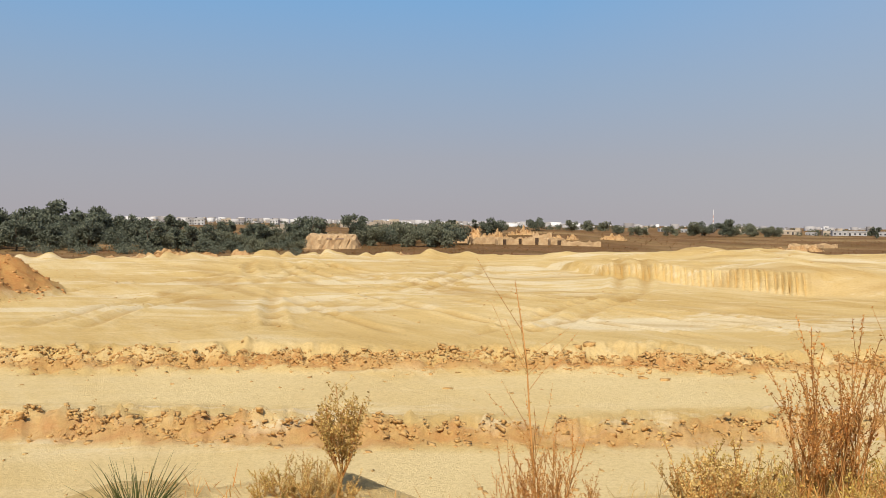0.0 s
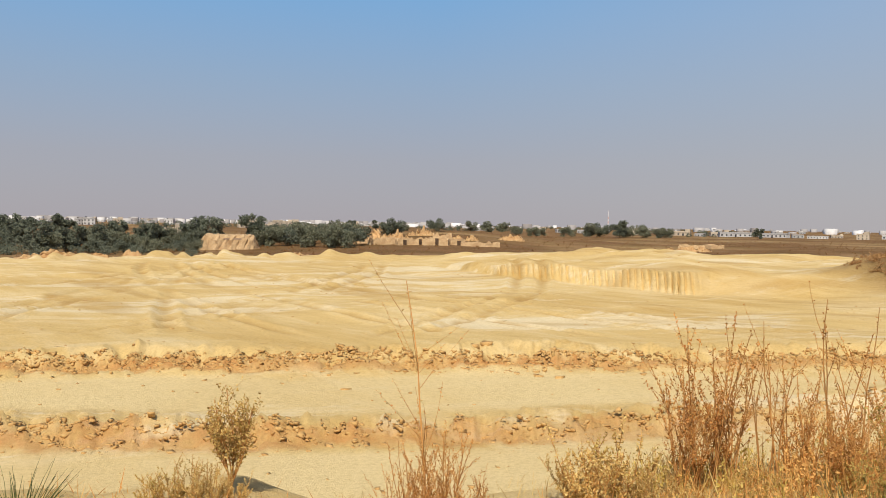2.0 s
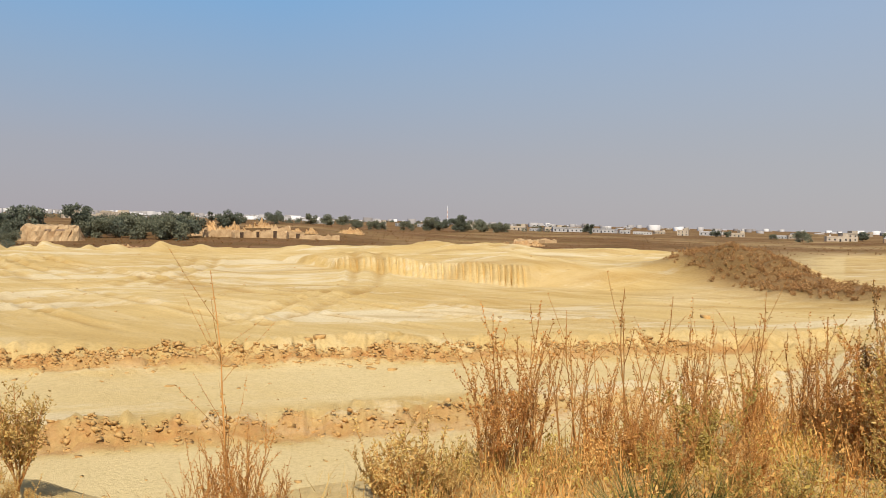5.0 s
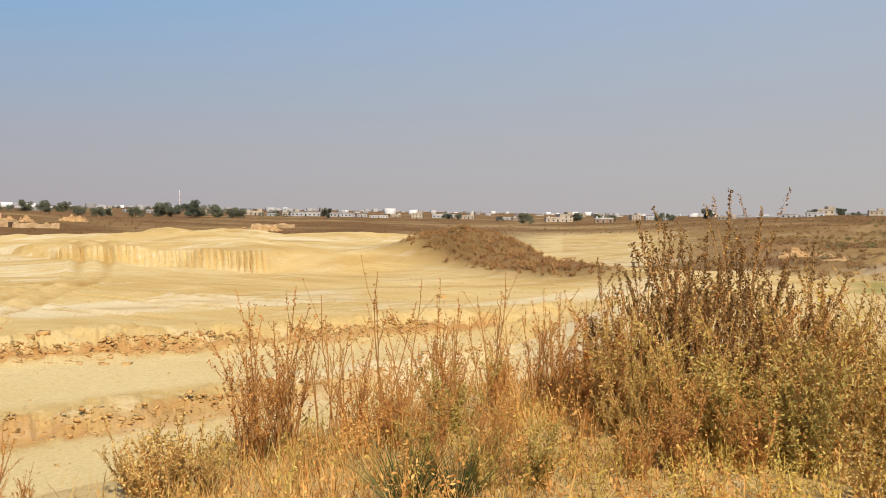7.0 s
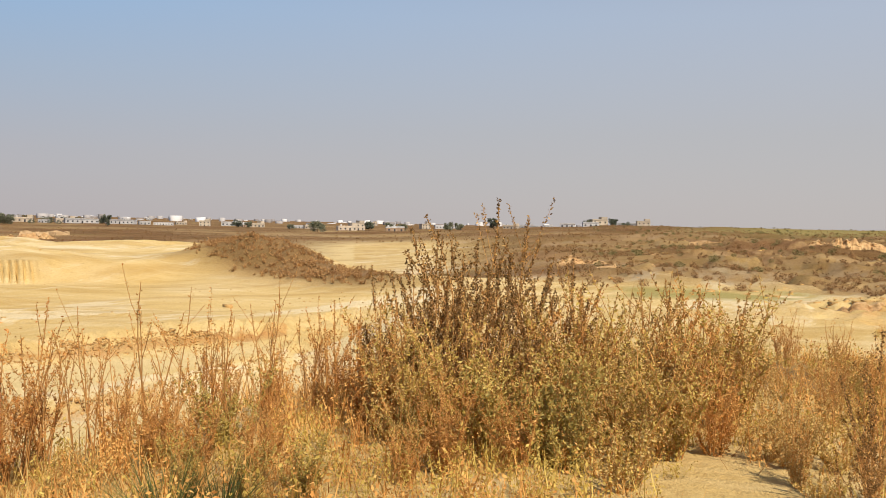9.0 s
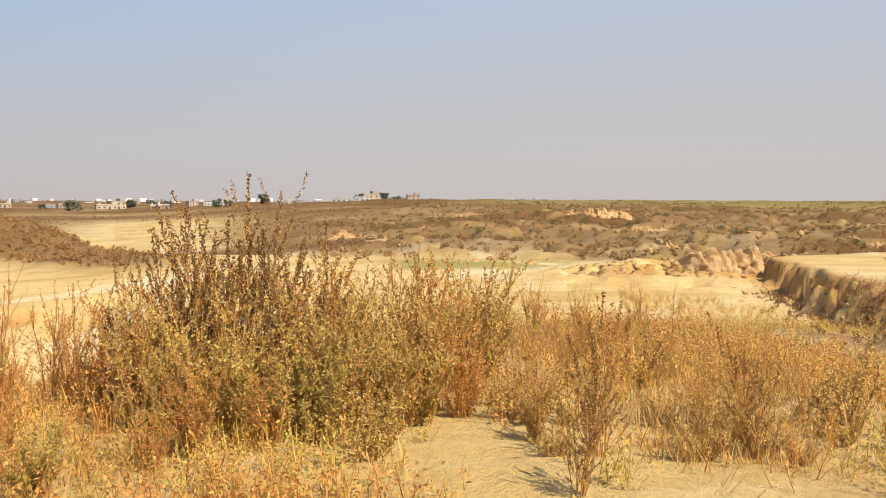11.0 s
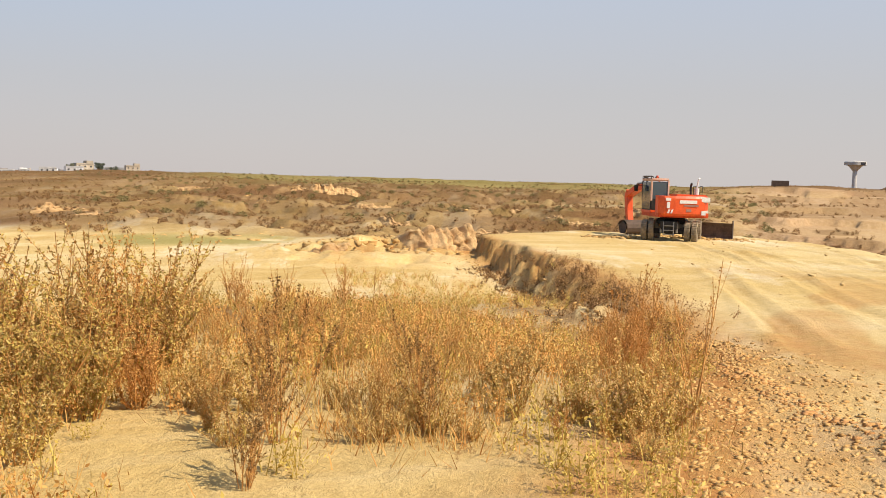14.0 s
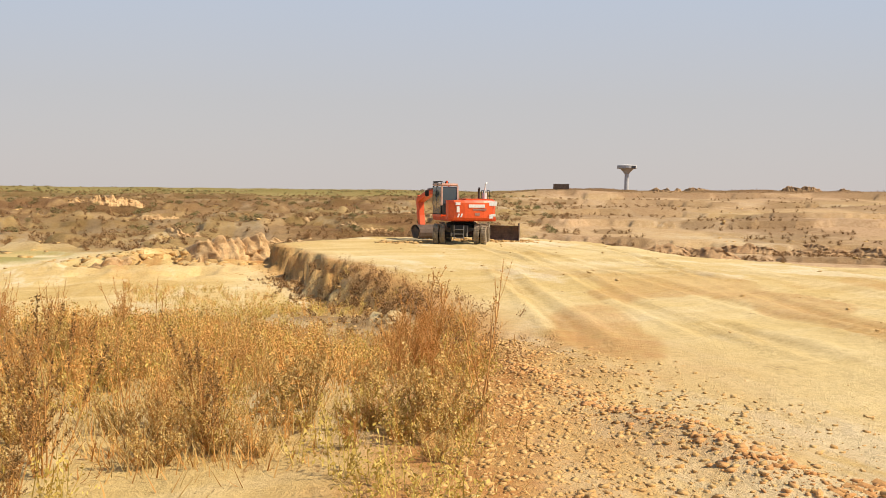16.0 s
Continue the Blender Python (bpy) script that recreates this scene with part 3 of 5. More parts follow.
red_weeds = [weed("tall_weed", "tall reddish-brown dry weed with seed spikes on the bank", 11 + i, 1.35, 12, 0.40, RED, DRY, 0.34, 44, 7, 50, 0.0105, 0.011, 0.2) for i in range(3)]
thin_weeds = [weed("thin_weed", "thin bare dry weed stalk with a few seed heads", 21 + i, 1.2, 3, 0.16, RED, STRAW, 0.22, 26, 4, 16, 0.008, 0.009) for i in range(3)]
dark_weeds = [weed("spiked_weed", "dark brown spiked dry weed in the dense thicket", 36 + i, 1.85, 11, 0.34, DARK, DRY, 0.22, 120, 7, 90, 0.0125, 0.013, 0.15) for i in range(3)]
olive_weeds = [weed("olive_bush_weed", "bushy olive-green weed drying out among the thicket", 41 + i, 0.95, 11, 0.62, OLIVE, GREEN, 0.5, 30, 10, 130, 0.012, 0.015, 0.12, single=False) for i in range(2)]
rust_weeds = [weed("rusty_weed", "dense rust-coloured dry weed with feathery twigs", 51 + i, 1.05, 13, 0.50, (RED, DRY, STRAW)[i], (DRY, STRAW, OLIVE)[i], 0.6, 50, 10, 110, 0.0095, 0.012, 0.08, single=False) for i in range(3)]
pale_weeds = [weed("feathery_weed", "low feathery straw-coloured weed with green tinge", 61 + i, 0.6, 12, 0.9, (STRAW, OLIVE)[i], STRAW, 0.5, 32, 9, 120, 0.0085, 0.0105, 0.06, single=False) for i in range(2)]


def plant_many(kinds, places, sizes=(0.85, 1.15)):
    for az, d, s in places:
        put(kinds[RNG.integers(len(kinds))], az, d, RNG.uniform(0, 360), s * RNG.uniform(*sizes))


# the solitary tall weed and the red clump at the edge of the bank
lone = weed("tall_weed", "tall single dry weed stalk with drooping side twigs", 27, 1.85, 1, 0.1, RED, STRAW, 0.5, 30, 12, 30, 0.008, 0.009, 0.25)
put(lone, 5.9, 6.7, 200, 1.0)
plant_many(thin_weeds, [(6.6, 6.9, 0.7), (4.6, 6.8, 0.6)], (0.98, 1.02))
plant_many(red_weeds, [(21.4, 7.2, 0.98), (22.6, 7.3, 0.85), (20.4, 7.1, 0.75), (5.0, 6.5, 0.55), (7.0, 6.4, 0.55), (6.0, 6.45, 0.6), (8.2, 6.5, 0.45), (3.9, 6.5, 0.45)], (0.97, 1.03))
plant_many(pale_weeds, [(15.6, 6.6, 1.0), (17.2, 6.7, 1.0), (18.8, 6.5, 0.8), (14.4, 6.9, 0.7), (24, 6.6, 0.8), (-8.0, 7.6, 0.75), (-9.0, 7.7, 0.6), (-7.0, 7.5, 0.6), (-5.4, 7.5, 0.45), (-10.2, 7.8, 0.4), (9.6, 6.3, 0.4), (12.0, 6.2, 0.4)])
# the loose row along the brink
plant_many(thin_weeds, [(25.6, 7.4, 1.05), (28.2, 7.6, 1.1), (29.3, 7.9, 1.0), (27, 7.1, 0.8), (31.4, 7.8, 1.0), (32.6, 7.4, 0.9), (34.2, 8.0, 0.95), (36, 8.1, 0.85), (24.6, 7.2, 0.8), (30.2, 7.0, 0.7)])
plant_many(red_weeds, [(31.8, 7.9, 0.82), (26.4, 7.5, 0.62), (34.6, 7.8, 0.7), (37.2, 8.2, 0.8), (29.0, 7.3, 0.55), (38.6, 8.0, 0.85)])
plant_many(olive_weeds, [(32.4, 7.3, 0.8), (33.4, 6.0, 0.5), (36.6, 5.8, 0.55), (30.6, 6.2, 0.45)])
# the thicket
plant_many(dark_weeds, [(46.6, 8.0, 0.97), (48.4, 8.1, 0.97), (45.2, 7.7, 0.81), (49.8, 8.0, 0.83), (47.4, 7.5, 0.83), (43.6, 7.8, 0.77), (51.5, 7.8, 0.72), (46, 8.5, 0.77), (41.9, 7.6, 0.70), (53.4, 8.2, 0.67), (48.8, 7.3, 0.68), (44.4, 8.4, 0.77)])
plant_many(rust_weeds, [(40.6, 7.5, 1.0), (41.8, 7.2, 0.95), (43.0, 7.0, 1.0), (42.4, 7.9, 1.15), (44.4, 6.9, 0.95), (46.2, 6.8, 0.9), (50.6, 7.2, 1.05), (52.4, 7.4, 1.1), (54.0, 7.3, 1.1), (55.6, 7.5, 1.12), (57.2, 7.6, 1.12), (58.8, 7.8, 1.1), (60.4, 7.9, 1.05), (61.4, 8.1, 0.95), (53.2, 7.9, 1.2), (56.6, 8.2, 1.15), (59.6, 8.4, 1.1), (51.4, 6.7, 0.85), (55.0, 6.6, 0.85), (57.8, 6.8, 0.85), (48.6, 6.3, 0.7), (44.8, 6.3, 0.75), (42.2, 6.4, 0.7), (60.2, 7.0, 0.8)])
plant_many(olive_weeds, [(49.2, 6.9, 1.05), (50.4, 6.6, 0.95), (48.4, 6.6, 0.8), (51.6, 6.3, 0.7)])
# scattered through the rest of the bank
for kinds, n, lo, hi, d0, d1, s0, s1 in ((red_weeds, 9, 62, 90, 8.5, 14, 0.4, 0.58), (thin_weeds, 40, 40, 91, 6.0, 13.5, 0.5, 0.75), (pale_weeds, 62, 38, 91, 5.8, 11, 0.5, 0.95), (rust_weeds, 34, 24, 90, 5.8, 13, 0.35, 0.62), (olive_weeds, 5, 62, 91, 7, 13, 0.3, 0.5)):
    for _ in range(n):
        a_, d_ = RNG.uniform(lo, hi), RNG.uniform(d0, d1)
        x_, y_, _z = at(a_, d_)
        if field_edge(x_) - y_ < -0.4 and d_ < brink(a_) + 0.8:
            put(kinds[RNG.integers(len(kinds))], a_, d_, RNG.uniform(0, 360), RNG.uniform(s0, s1) * np.interp(a_, [70, 80], [1, 0.62]))
plant_many(thin_weeds, [(91.0, 6.9, 1.0), (91.5, 7.2, 0.9), (88.4, 7.6, 0.75), (90.2, 7.4, 0.7)], (0.97, 1.03))
plant_many(dark_weeds, [(66.5, 5.2, 0.42), (68.0, 6.0, 0.5), (76.6, 6.2, 0.4)])
plant_many(red_weeds, [(87.6, 8.4, 0.72), (88.4, 8.9, 0.78), (86.8, 8.1, 0.6), (89.0, 8.2, 0.6)])
plant_many(pale_weeds, [(88.2, 6.6, 1.15), (87.2, 6.3, 0.95), (89.4, 6.6, 0.95), (84.6, 6.6, 0.8), (81.4, 7.2, 0.9)])


# the sapling at the brink, and the spiky tuft beside it
def sapling():
    rng = np.random.default_rng(3)
    st, lf = Soup(), Soup()
    trunk = bent((0, 0, -0.1), (0.03, 0.0, 1), 0.30, 0, rng, 4)
    st.tube(trunk, np.linspace(0.017, 0.012, 4), 6)
    for i in range(13):
        a = i * 2.4 + rng.uniform(-0.2, 0.2)
        out = rng.uniform(0.10, 0.58)
        b = between(trunk, 1, rng, 0.5, 1.0)[0]
        p = bent(b, (out * math.cos(a), out * math.sin(a), 1), rng.uniform(0.42, 0.72), 0.0, rng, 6)
        st.tube(p, np.linspace(0.008, 0.0025, 6), 4)
        lf.leaves(between(p, 45, rng, 0.35, 1) + rng.normal(0, 0.018, (45, 3)), 0.012, rng)
        for _ in range(13):
            b = between(p, 1, rng, 0.3, 1.0)[0]
            ta = rng.uniform(0, 6.283)
            tp = bent(b, (0.8 * math.cos(ta), 0.8 * math.sin(ta), 1.0), rng.uniform(0.07, 0.20), 0.0, rng, 4)
            st.tube(tp, np.linspace(0.0032, 0.0013, 4))
            lf.leaves(between(tp, 15, rng, 0.2, 1) + rng.normal(0, 0.010, (15, 3)), 0.0115, rng)
    t = new("sapling")
    for nm, soup, m in (("trunk", st, STEM), ("crown", lf, DRY_OLIVE)):
        tagged(new(nm, soup.mesh(nm, m)), kind="stuff").parent = t
    return tagged(t, "small bushy sapling with sparse yellowing leaves on the brink", "sapling")


DRY_OLIVE = plant("drying_leaf", (0.46, 0.30, 0.08), (0.84, 0.58, 0.20), 0.15)
put(sapling(), -6.0, 7.7, 40, 1.0)


def spiky_tuft():
    rng = np.random.default_rng(5)
    s = Soup()
    for i in range(120):
        a = rng.uniform(0, 6.283)
        p = bent((0.05 * math.cos(a), 0.05 * math.sin(a), -0.03), (rng.uniform(0.1, 1.0) * math.cos(a), rng.uniform(0.1, 1.0) * math.sin(a), 1), rng.uniform(0.25, 0.5), -0.09, rng, 5)
        s.tube(p, np.linspace(0.0055, 0.001, 5))
    t = new("grass_tuft", s.mesh("grass_tuft", BLADE))
    return tagged(t, "spiky green grass tuft growing out of the bank", "grass tuft", "green grass tufts")


tuft = spiky_tuft()
for a_, d_, s_ in ((-16.9, 7.4, 1.15), (29.2, 5.6, 0.95), (32.2, 5.7, 0.8)):
    put(tuft, a_, d_, RNG.uniform(0, 360), s_)


# ---- ground cover: many small plants in one mesh each ----
def tuft_arrays(seed, blades, tall, spread, width):
    rng = np.random.default_rng(seed)
    s = Soup()
    for _ in range(blades):
        a, o = rng.uniform(0, 6.283), spread * rng.uniform(0.1, 1)
        p = bent((0.12 * spread * rng.normal(), 0.12 * spread * rng.normal(), -0.02), (o * math.cos(a), o * math.sin(a), 1), tall * rng.uniform(0.5, 1), -0.06, rng, 3)
        side = np.array([-math.sin(a), math.cos(a), 0]) * width
        s.add([p[0] - side, p[0] + side, p[1] - side * 0.8, p[1] + side * 0.8, p[2]], [(0, 1, 3), (0, 3, 2), (2, 3, 4)])
    return s.arrays()


def feather_arrays(seed, stems, tall, spread, leaves, leaf):
    rng = np.random.default_rng(seed)
    s = Soup()
    for _ in range(stems):
        a, o = rng.uniform(0, 6.283), spread * rng.uniform(0.1, 1)
        p = bent((0.03 * rng.normal(), 0.03 * rng.normal(), -0.02), (o * math.cos(a), o * math.sin(a), 1), tall * rng.uniform(0.55, 1), 0, rng, 4)
        side = np.array([-math.sin(a), math.cos(a), 0]) * 0.0028
        s.add([p[0] - side, p[0] + side, p[2] - side, p[2] + side, p[3]], [(0, 1, 3), (0, 3, 2), (2, 3, 4)])
        q = between(p, leaves, rng, 0.15, 1)
        s.leaves(q + rng.normal(0, tall * 0.05, q.shape), leaf, rng)
    return s.arrays()


def scatter(name, kinds, xy, sizes, material, label, category, sink=0.0):
    """Copies of small plants, turned and scaled, in one mesh."""
    z = land(xy[:, 0], xy[:, 1])[0] - sink
    pick = RNG.integers(len(kinds), size=len(xy))
    vs, fs, n = [], [], 0
    for k, (v, f) in enumerate(kinds):
        i = np.where(pick == k)[0]
        a = RNG.uniform(0, 6.283, len(i))
        c, s = np.cos(a) * sizes[i], np.sin(a) * sizes[i]
        w = np.stack([c[:, None] * v[:, 0] - s[:, None] * v[:, 1] + xy[i, 0, None], s[:, None] * v[:, 0] + c[:, None] * v[:, 1] + xy[i, 1, None],
                      sizes[i][:, None] * v[:, 2] + z[i, None]], -1)
        vs.append(w.reshape(-1, 3))
        fs.append((f[None] + (np.arange(len(i)) * len(v))[:, None, None]).reshape(-1, 3) + n)
        n += len(i) * len(v)
    me = grid_mesh(name, np.concatenate(vs), np.concatenate(fs))
    me.materials.append(material)
    return tagged(new(name, me), label, category, kind="stuff")


def polar(n, a0, a1, d0, d1, power):
    a = np.radians(RNG.uniform(a0, a1, n))
    d = (d0 ** power + RNG.uniform(0, 1, n) * (d1 ** power - d0 ** power)) ** (1 / power)
    return np.stack([d * np.sin(a), d * np.cos(a)], 1)


def on_bank(xy, slack=0.6):
    az, d = np.degrees(np.arctan2(xy[:, 0], xy[:, 1])), np.hypot(xy[:, 0], xy[:, 1])
    return (d < brink(az) + slack + np.where(az > 70, 6, 0)) & (field_edge(xy[:, 0]) - xy[:, 1] < -0.15)


def patchy(xy, size, seed, level):
    return rough(xy[:, 0], xy[:, 1], size, 3, seed) + RNG.normal(0, 0.25, len(xy)) > level


def bare(xy):
    """Trodden pale soil near the stand, and the thin sward towards the west."""
    az, d = np.degrees(np.arctan2(xy[:, 0], xy[:, 1])), np.hypot(xy[:, 0], xy[:, 1])
    return ((az > 58) & (d < 6.6) & (rough(xy[:, 0], xy[:, 1], 1.6, 3, 131) > -0.6)) | ((az < 15) & (RNG.uniform(0, 1, len(xy)) > 0.12)) | (rough(xy[:, 0], xy[:, 1], 1.1, 3, 137) > 0.55)


xy = polar(13000, -16, 97, 3.0, 15, 1.1)
xy = xy[on_bank(xy) & patchy(xy, 1.8, 101, -0.1) & ~bare(xy)]
scatter("dry_grass", [tuft_arrays(i, 13, 0.19, 1.5, 0.0035) for i in range(5)], xy, RNG.uniform(0.5, 1.4, len(xy)), DRY, "short orange-brown dry grass on the bank", "grass")
xy = polar(8000, 0, 97, 3.0, 15, 1.15)
xy = xy[on_bank(xy) & patchy(xy, 2.0, 103, 0.1) & ~bare(xy)]
scatter("straw_grass", [tuft_arrays(20 + i, 12, 0.23, 1.3, 0.003) for i in range(4)], xy, RNG.uniform(0.5, 1.3, len(xy)), STRAW, "pale straw grass between the weeds", "grass")
xy = polar(3200, 15, 96, 4.2, 15, 1.2)
xy = xy[on_bank(xy) & patchy(xy, 2.2, 107, -0.1) & ~bare(xy)]
scatter("dry_herbs", [feather_arrays(40 + i, 5, 0.40, 0.75, 15, 0.011) for i in range(5)], xy, RNG.uniform(0.5, 1.25, len(xy)), DRY, "knee-high rusty herbs with fine leaves", "weeds")
xy = polar(2400, 14, 96, 3.4, 14, 1.2)
xy = xy[on_bank(xy) & patchy(xy, 2.0, 109, 0.12)]
scatter("olive_herbs", [feather_arrays(60 + i, 5, 0.32, 0.9, 15, 0.012) for i in range(4)], xy, RNG.uniform(0.5, 1.2, len(xy)), OLIVE, "yellow-green fine-leaved herbs", "weeds")
xy = polar(2600, 60, 97, 3.6, 6.8, 1.2)
xy = xy[on_bank(xy) & patchy(xy, 1.1, 167, 0.35)]
scatter("path_grass", [tuft_arrays(90 + i, 12, 0.13, 1.9, 0.0035) for i in range(4)], xy, RNG.uniform(0.5, 1.2, len(xy)), STRAW, "flat yellow grass patches on the trodden soil", "grass")

# brown brush over the plain, the spoil bank and the broken ground
brush_kinds = [feather_arrays(80 + i, 5, 0.42, 1.6, 14, 0.042) for i in range(4)]
xy = np.concatenate([polar(7000, -27, 60, 92, 420, 0.5), polar(12000, 52, 118, 48, 330, 0.4)])
g_ = land(xy[:, 0], xy[:, 1])
xy = xy[(g_[2] > 0.45) & (RNG.uniform(0, 1, len(xy)) < g_[2])]
north_ = np.degrees(np.arctan2(xy[:, 0], xy[:, 1])) < 46
scatter("red_scrub", brush_kinds, xy[north_], RNG.uniform(0.4, 1.3, int(north_.sum())), BRUSH_RED, "low reddish-brown scrub over the open plain", "scrub")
scatter("scrub", brush_kinds, xy[~north_], RNG.uniform(0.4, 1.3, int((~north_).sum())), BRUSH, "low brown scrub over the broken ground", "scrub")
xy = np.stack([36.5 + 3.2 * RNG.normal(size=1100), 50 + 7.5 * RNG.normal(size=1100)], 1)
k_ = land(xy[:, 0], xy[:, 1])[2]
xy = xy[k_ > 0.5]
scatter("bank_scrub", brush_kinds, xy, RNG.uniform(0.4, 1.15, len(xy)), RUSTY, "rust-brown scrub over the spoil bank", "scrub")
x_ = 10 + 22 * RNG.uniform(0, 1, 2600) ** 1.3
xy = np.stack([x_, field_edge(x_) + 0.5 + RNG.uniform(0, 6.5, 2600)], 1)
xy = xy[patchy(xy, 2.2, 113, -0.05)]
third = len(xy) // 3
foot_kinds = [feather_arrays(140 + i, 4, 0.4, 0.7, 10, 0.018) for i in range(4)]
for name_, part_, m_, text_ in (("foot_grass", xy[:third], DRY, "dry orange grass below the cut"), ("foot_straw", xy[third:2 * third], STRAW, "pale straw grass below the cut"), ("foot_herbs", xy[2 * third:], OLIVE, "yellow-green herbs below the cut")):
    scatter(name_, foot_kinds, part_, RNG.uniform(0.4, 1.0, len(part_)), m_, text_, "grass")
x_ = RNG.uniform(9, 30, 560)
xy = np.stack([x_, field_edge(x_) + RNG.normal(0.6, 0.4, 560)], 1)
scatter("cut_herbs", foot_kinds, xy, RNG.uniform(0.35, 0.85, 560), RUSTY, "rust-brown weeds growing out of the cut", "weeds")
x_ = RNG.uniform(12, 36, 420)
xy = np.stack([x_, field_edge(x_) + 0.4 + np.abs(RNG.normal(0.3, 0.7, 420))], 1)
scatter("cut_scrub", brush_kinds, xy, RNG.uniform(0.25, 0.6, 420), BRUSH, "dry scrub along the foot of the cut", "scrub")


# ---- clods ----
def lump_arrays(seed):
    rng = np.random.default_rng(seed)
    v = np.array([(x, y, z) for x in (-1, 1) for y in (-1, 1) for z in (-1, 1)], float) * 0.62
    v = v * rng.uniform(0.45, 1.25, (8, 1)) + rng.normal(0, 0.14, (8, 3))
    v = v * [1.15, rng.uniform(0.6, 1), rng.uniform(0.4, 0.75)]
    f = np.array([(0, 1, 3), (0, 3, 2), (4, 6, 7), (4, 7, 5), (0, 4, 5), (0, 5, 1), (2, 3, 7), (2, 7, 6), (1, 5, 7), (1, 7, 3), (0, 2, 6), (0, 6, 4)])
    return v, f


CLOD = varied("clod", (0.56, 0.30, 0.10), (0.78, 0.52, 0.21), 6, 0.95, bump_depth=0.01, per_object=0.2)
RED_CLOD = varied("red_clod", (0.50, 0.23, 0.08), (0.72, 0.41, 0.155), 3, 0.95, bump_depth=0.02, per_object=0.0)
lumps = [lump_arrays(i) for i in range(9)]
x_ = 3.6 + 9 * RNG.uniform(0, 1, 11000) ** 1.2
xy = np.stack([x_, field_edge(x_) + 0.4 - np.abs(RNG.normal(0, 1, 11000)) * np.interp(x_, [3.6, 7, 12], [1.5, 1.3, 0.4])], 1)
scatter("crumbled_soil", lumps, xy, 0.006 + 0.034 * RNG.uniform(0, 1, len(xy)) ** 3.5, CLOD, "crumbled reddish soil along the field's edge", "soil")
x_ = RNG.uniform(-17, 19, 17000)
n1_ = rough(x_, 0 * x_ + 21, 6, 4, 1)
low_ = 21.2 + np.where(x_ > 0, 0.0145, 0.004) * x_ * x_ + 0.25 - 0.65 * np.abs(RNG.normal(0, 1, len(x_)))
high_ = 29.6 - np.where(x_ < 0, -0.07 * x_, -0.02 * x_) + 0.25 - 0.65 * np.abs(RNG.normal(0, 1, len(x_)))
xy = np.stack([x_, np.where(RNG.uniform(0, 1, len(x_)) < np.interp(x_, [-15, 0, 15], [0.5, 0.3, 0.2]), low_, high_)], 1)
xy = xy[rough(xy[:, 0], xy[:, 1], 3, 2, 151) > -0.85]
scatter("bank_clods", lumps, xy, 0.025 + 0.11 * RNG.uniform(0, 1, len(xy)) ** 4, CLOD, "broken clods fallen from the cut banks", "soil", 0.01)
a_ = RNG.uniform(0, 6.283, 1600)
r_ = 6.6 * np.sqrt(RNG.uniform(0, 1, 1600))
xy = np.stack([-25.7 + r_ * np.cos(a_), 45.5 + r_ * np.sin(a_)], 1)
scatter("heap_clods", lumps, xy, 0.04 + 0.16 * RNG.uniform(0, 1, 1600) ** 3, RED_CLOD, "coarse lumps on the red soil heap", "soil")
xy = np.concatenate([np.stack([RNG.uniform(-32, 30, 1500), 16 + 70 * RNG.uniform(0, 1, 1500) ** 1.4], 1), np.stack([RNG.uniform(7, 50, 170), RNG.uniform(-16, 3, 170)], 1), np.stack([RNG.uniform(22, 46, 420), RNG.uniform(12, 46, 420)], 1)])
scatter("loose_stones", lumps, xy, 0.015 + 0.09 * RNG.uniform(0, 1, len(xy)) ** 3, CLOD, "loose stones scattered over the dug ground", "soil")


x_ = RNG.uniform(4.0, 10, 1300)
xy = np.stack([x_, -1.0 + (x_ - 8.2) * 0.35 + RNG.normal(0, 0.14, 1300)], 1)
scatter("rut_crumbs", lumps, xy, 0.008 + 0.04 * RNG.uniform(0, 1, 1300) ** 3, RED_CLOD, "reddish crumbs thrown up along a wheel rut", "soil")


def tread_prints():
    """Ridges of soil that tyre lugs pressed up, in two curving rows."""
    bars = Soup()
    for row in (0.0, 0.62):
        for i in range(26):
            k = i * 0.115
            x, y = 4.25 + row + 0.36 * k + 0.03 * k * k, -0.75 - 0.25 * row - 0.93 * k
            if RNG.uniform() < 0.15:
                continue
            c, sn = math.cos(0.25 + 0.1 * RNG.normal()), math.sin(0.25 + 0.1 * RNG.normal())
            half, wide, tall = RNG.uniform(0.10, 0.2), 0.022, RNG.uniform(0.012, 0.03)
            z = height(x, y)
            v = np.array([(-half, -wide, -0.01), (half, -wide, -0.01), (half, wide, -0.01), (-half, wide, -0.01), (-half * 0.85, 0, tall), (half * 0.85, 0, tall * RNG.uniform(0.4, 1))])
            bars.add(np.stack([x + c * v[:, 0] - sn * v[:, 1], y + sn * v[:, 0] + c * v[:, 1], z + v[:, 2]], 1), [(0, 1, 5), (0, 5, 4), (2, 3, 4), (2, 4, 5), (1, 2, 5), (3, 0, 4)])
    return tagged(new("tread_prints", bars.mesh("tread_prints", RED_CLOD)), "tyre tread prints pressed into loose reddish soil", "tyre tracks", kind="stuff")


tread_prints()
x_ = RNG.uniform(11, 42, 1500)
xy = np.stack([x_, field_edge(x_) + 0.75 + np.abs(RNG.normal(0, 0.7, 1500))], 1)
scatter("cut_crumbs", lumps, xy, 0.015 + 0.08 * RNG.uniform(0, 1, 1500) ** 4, CLOD, "clods fallen at the foot of the cut", "soil")


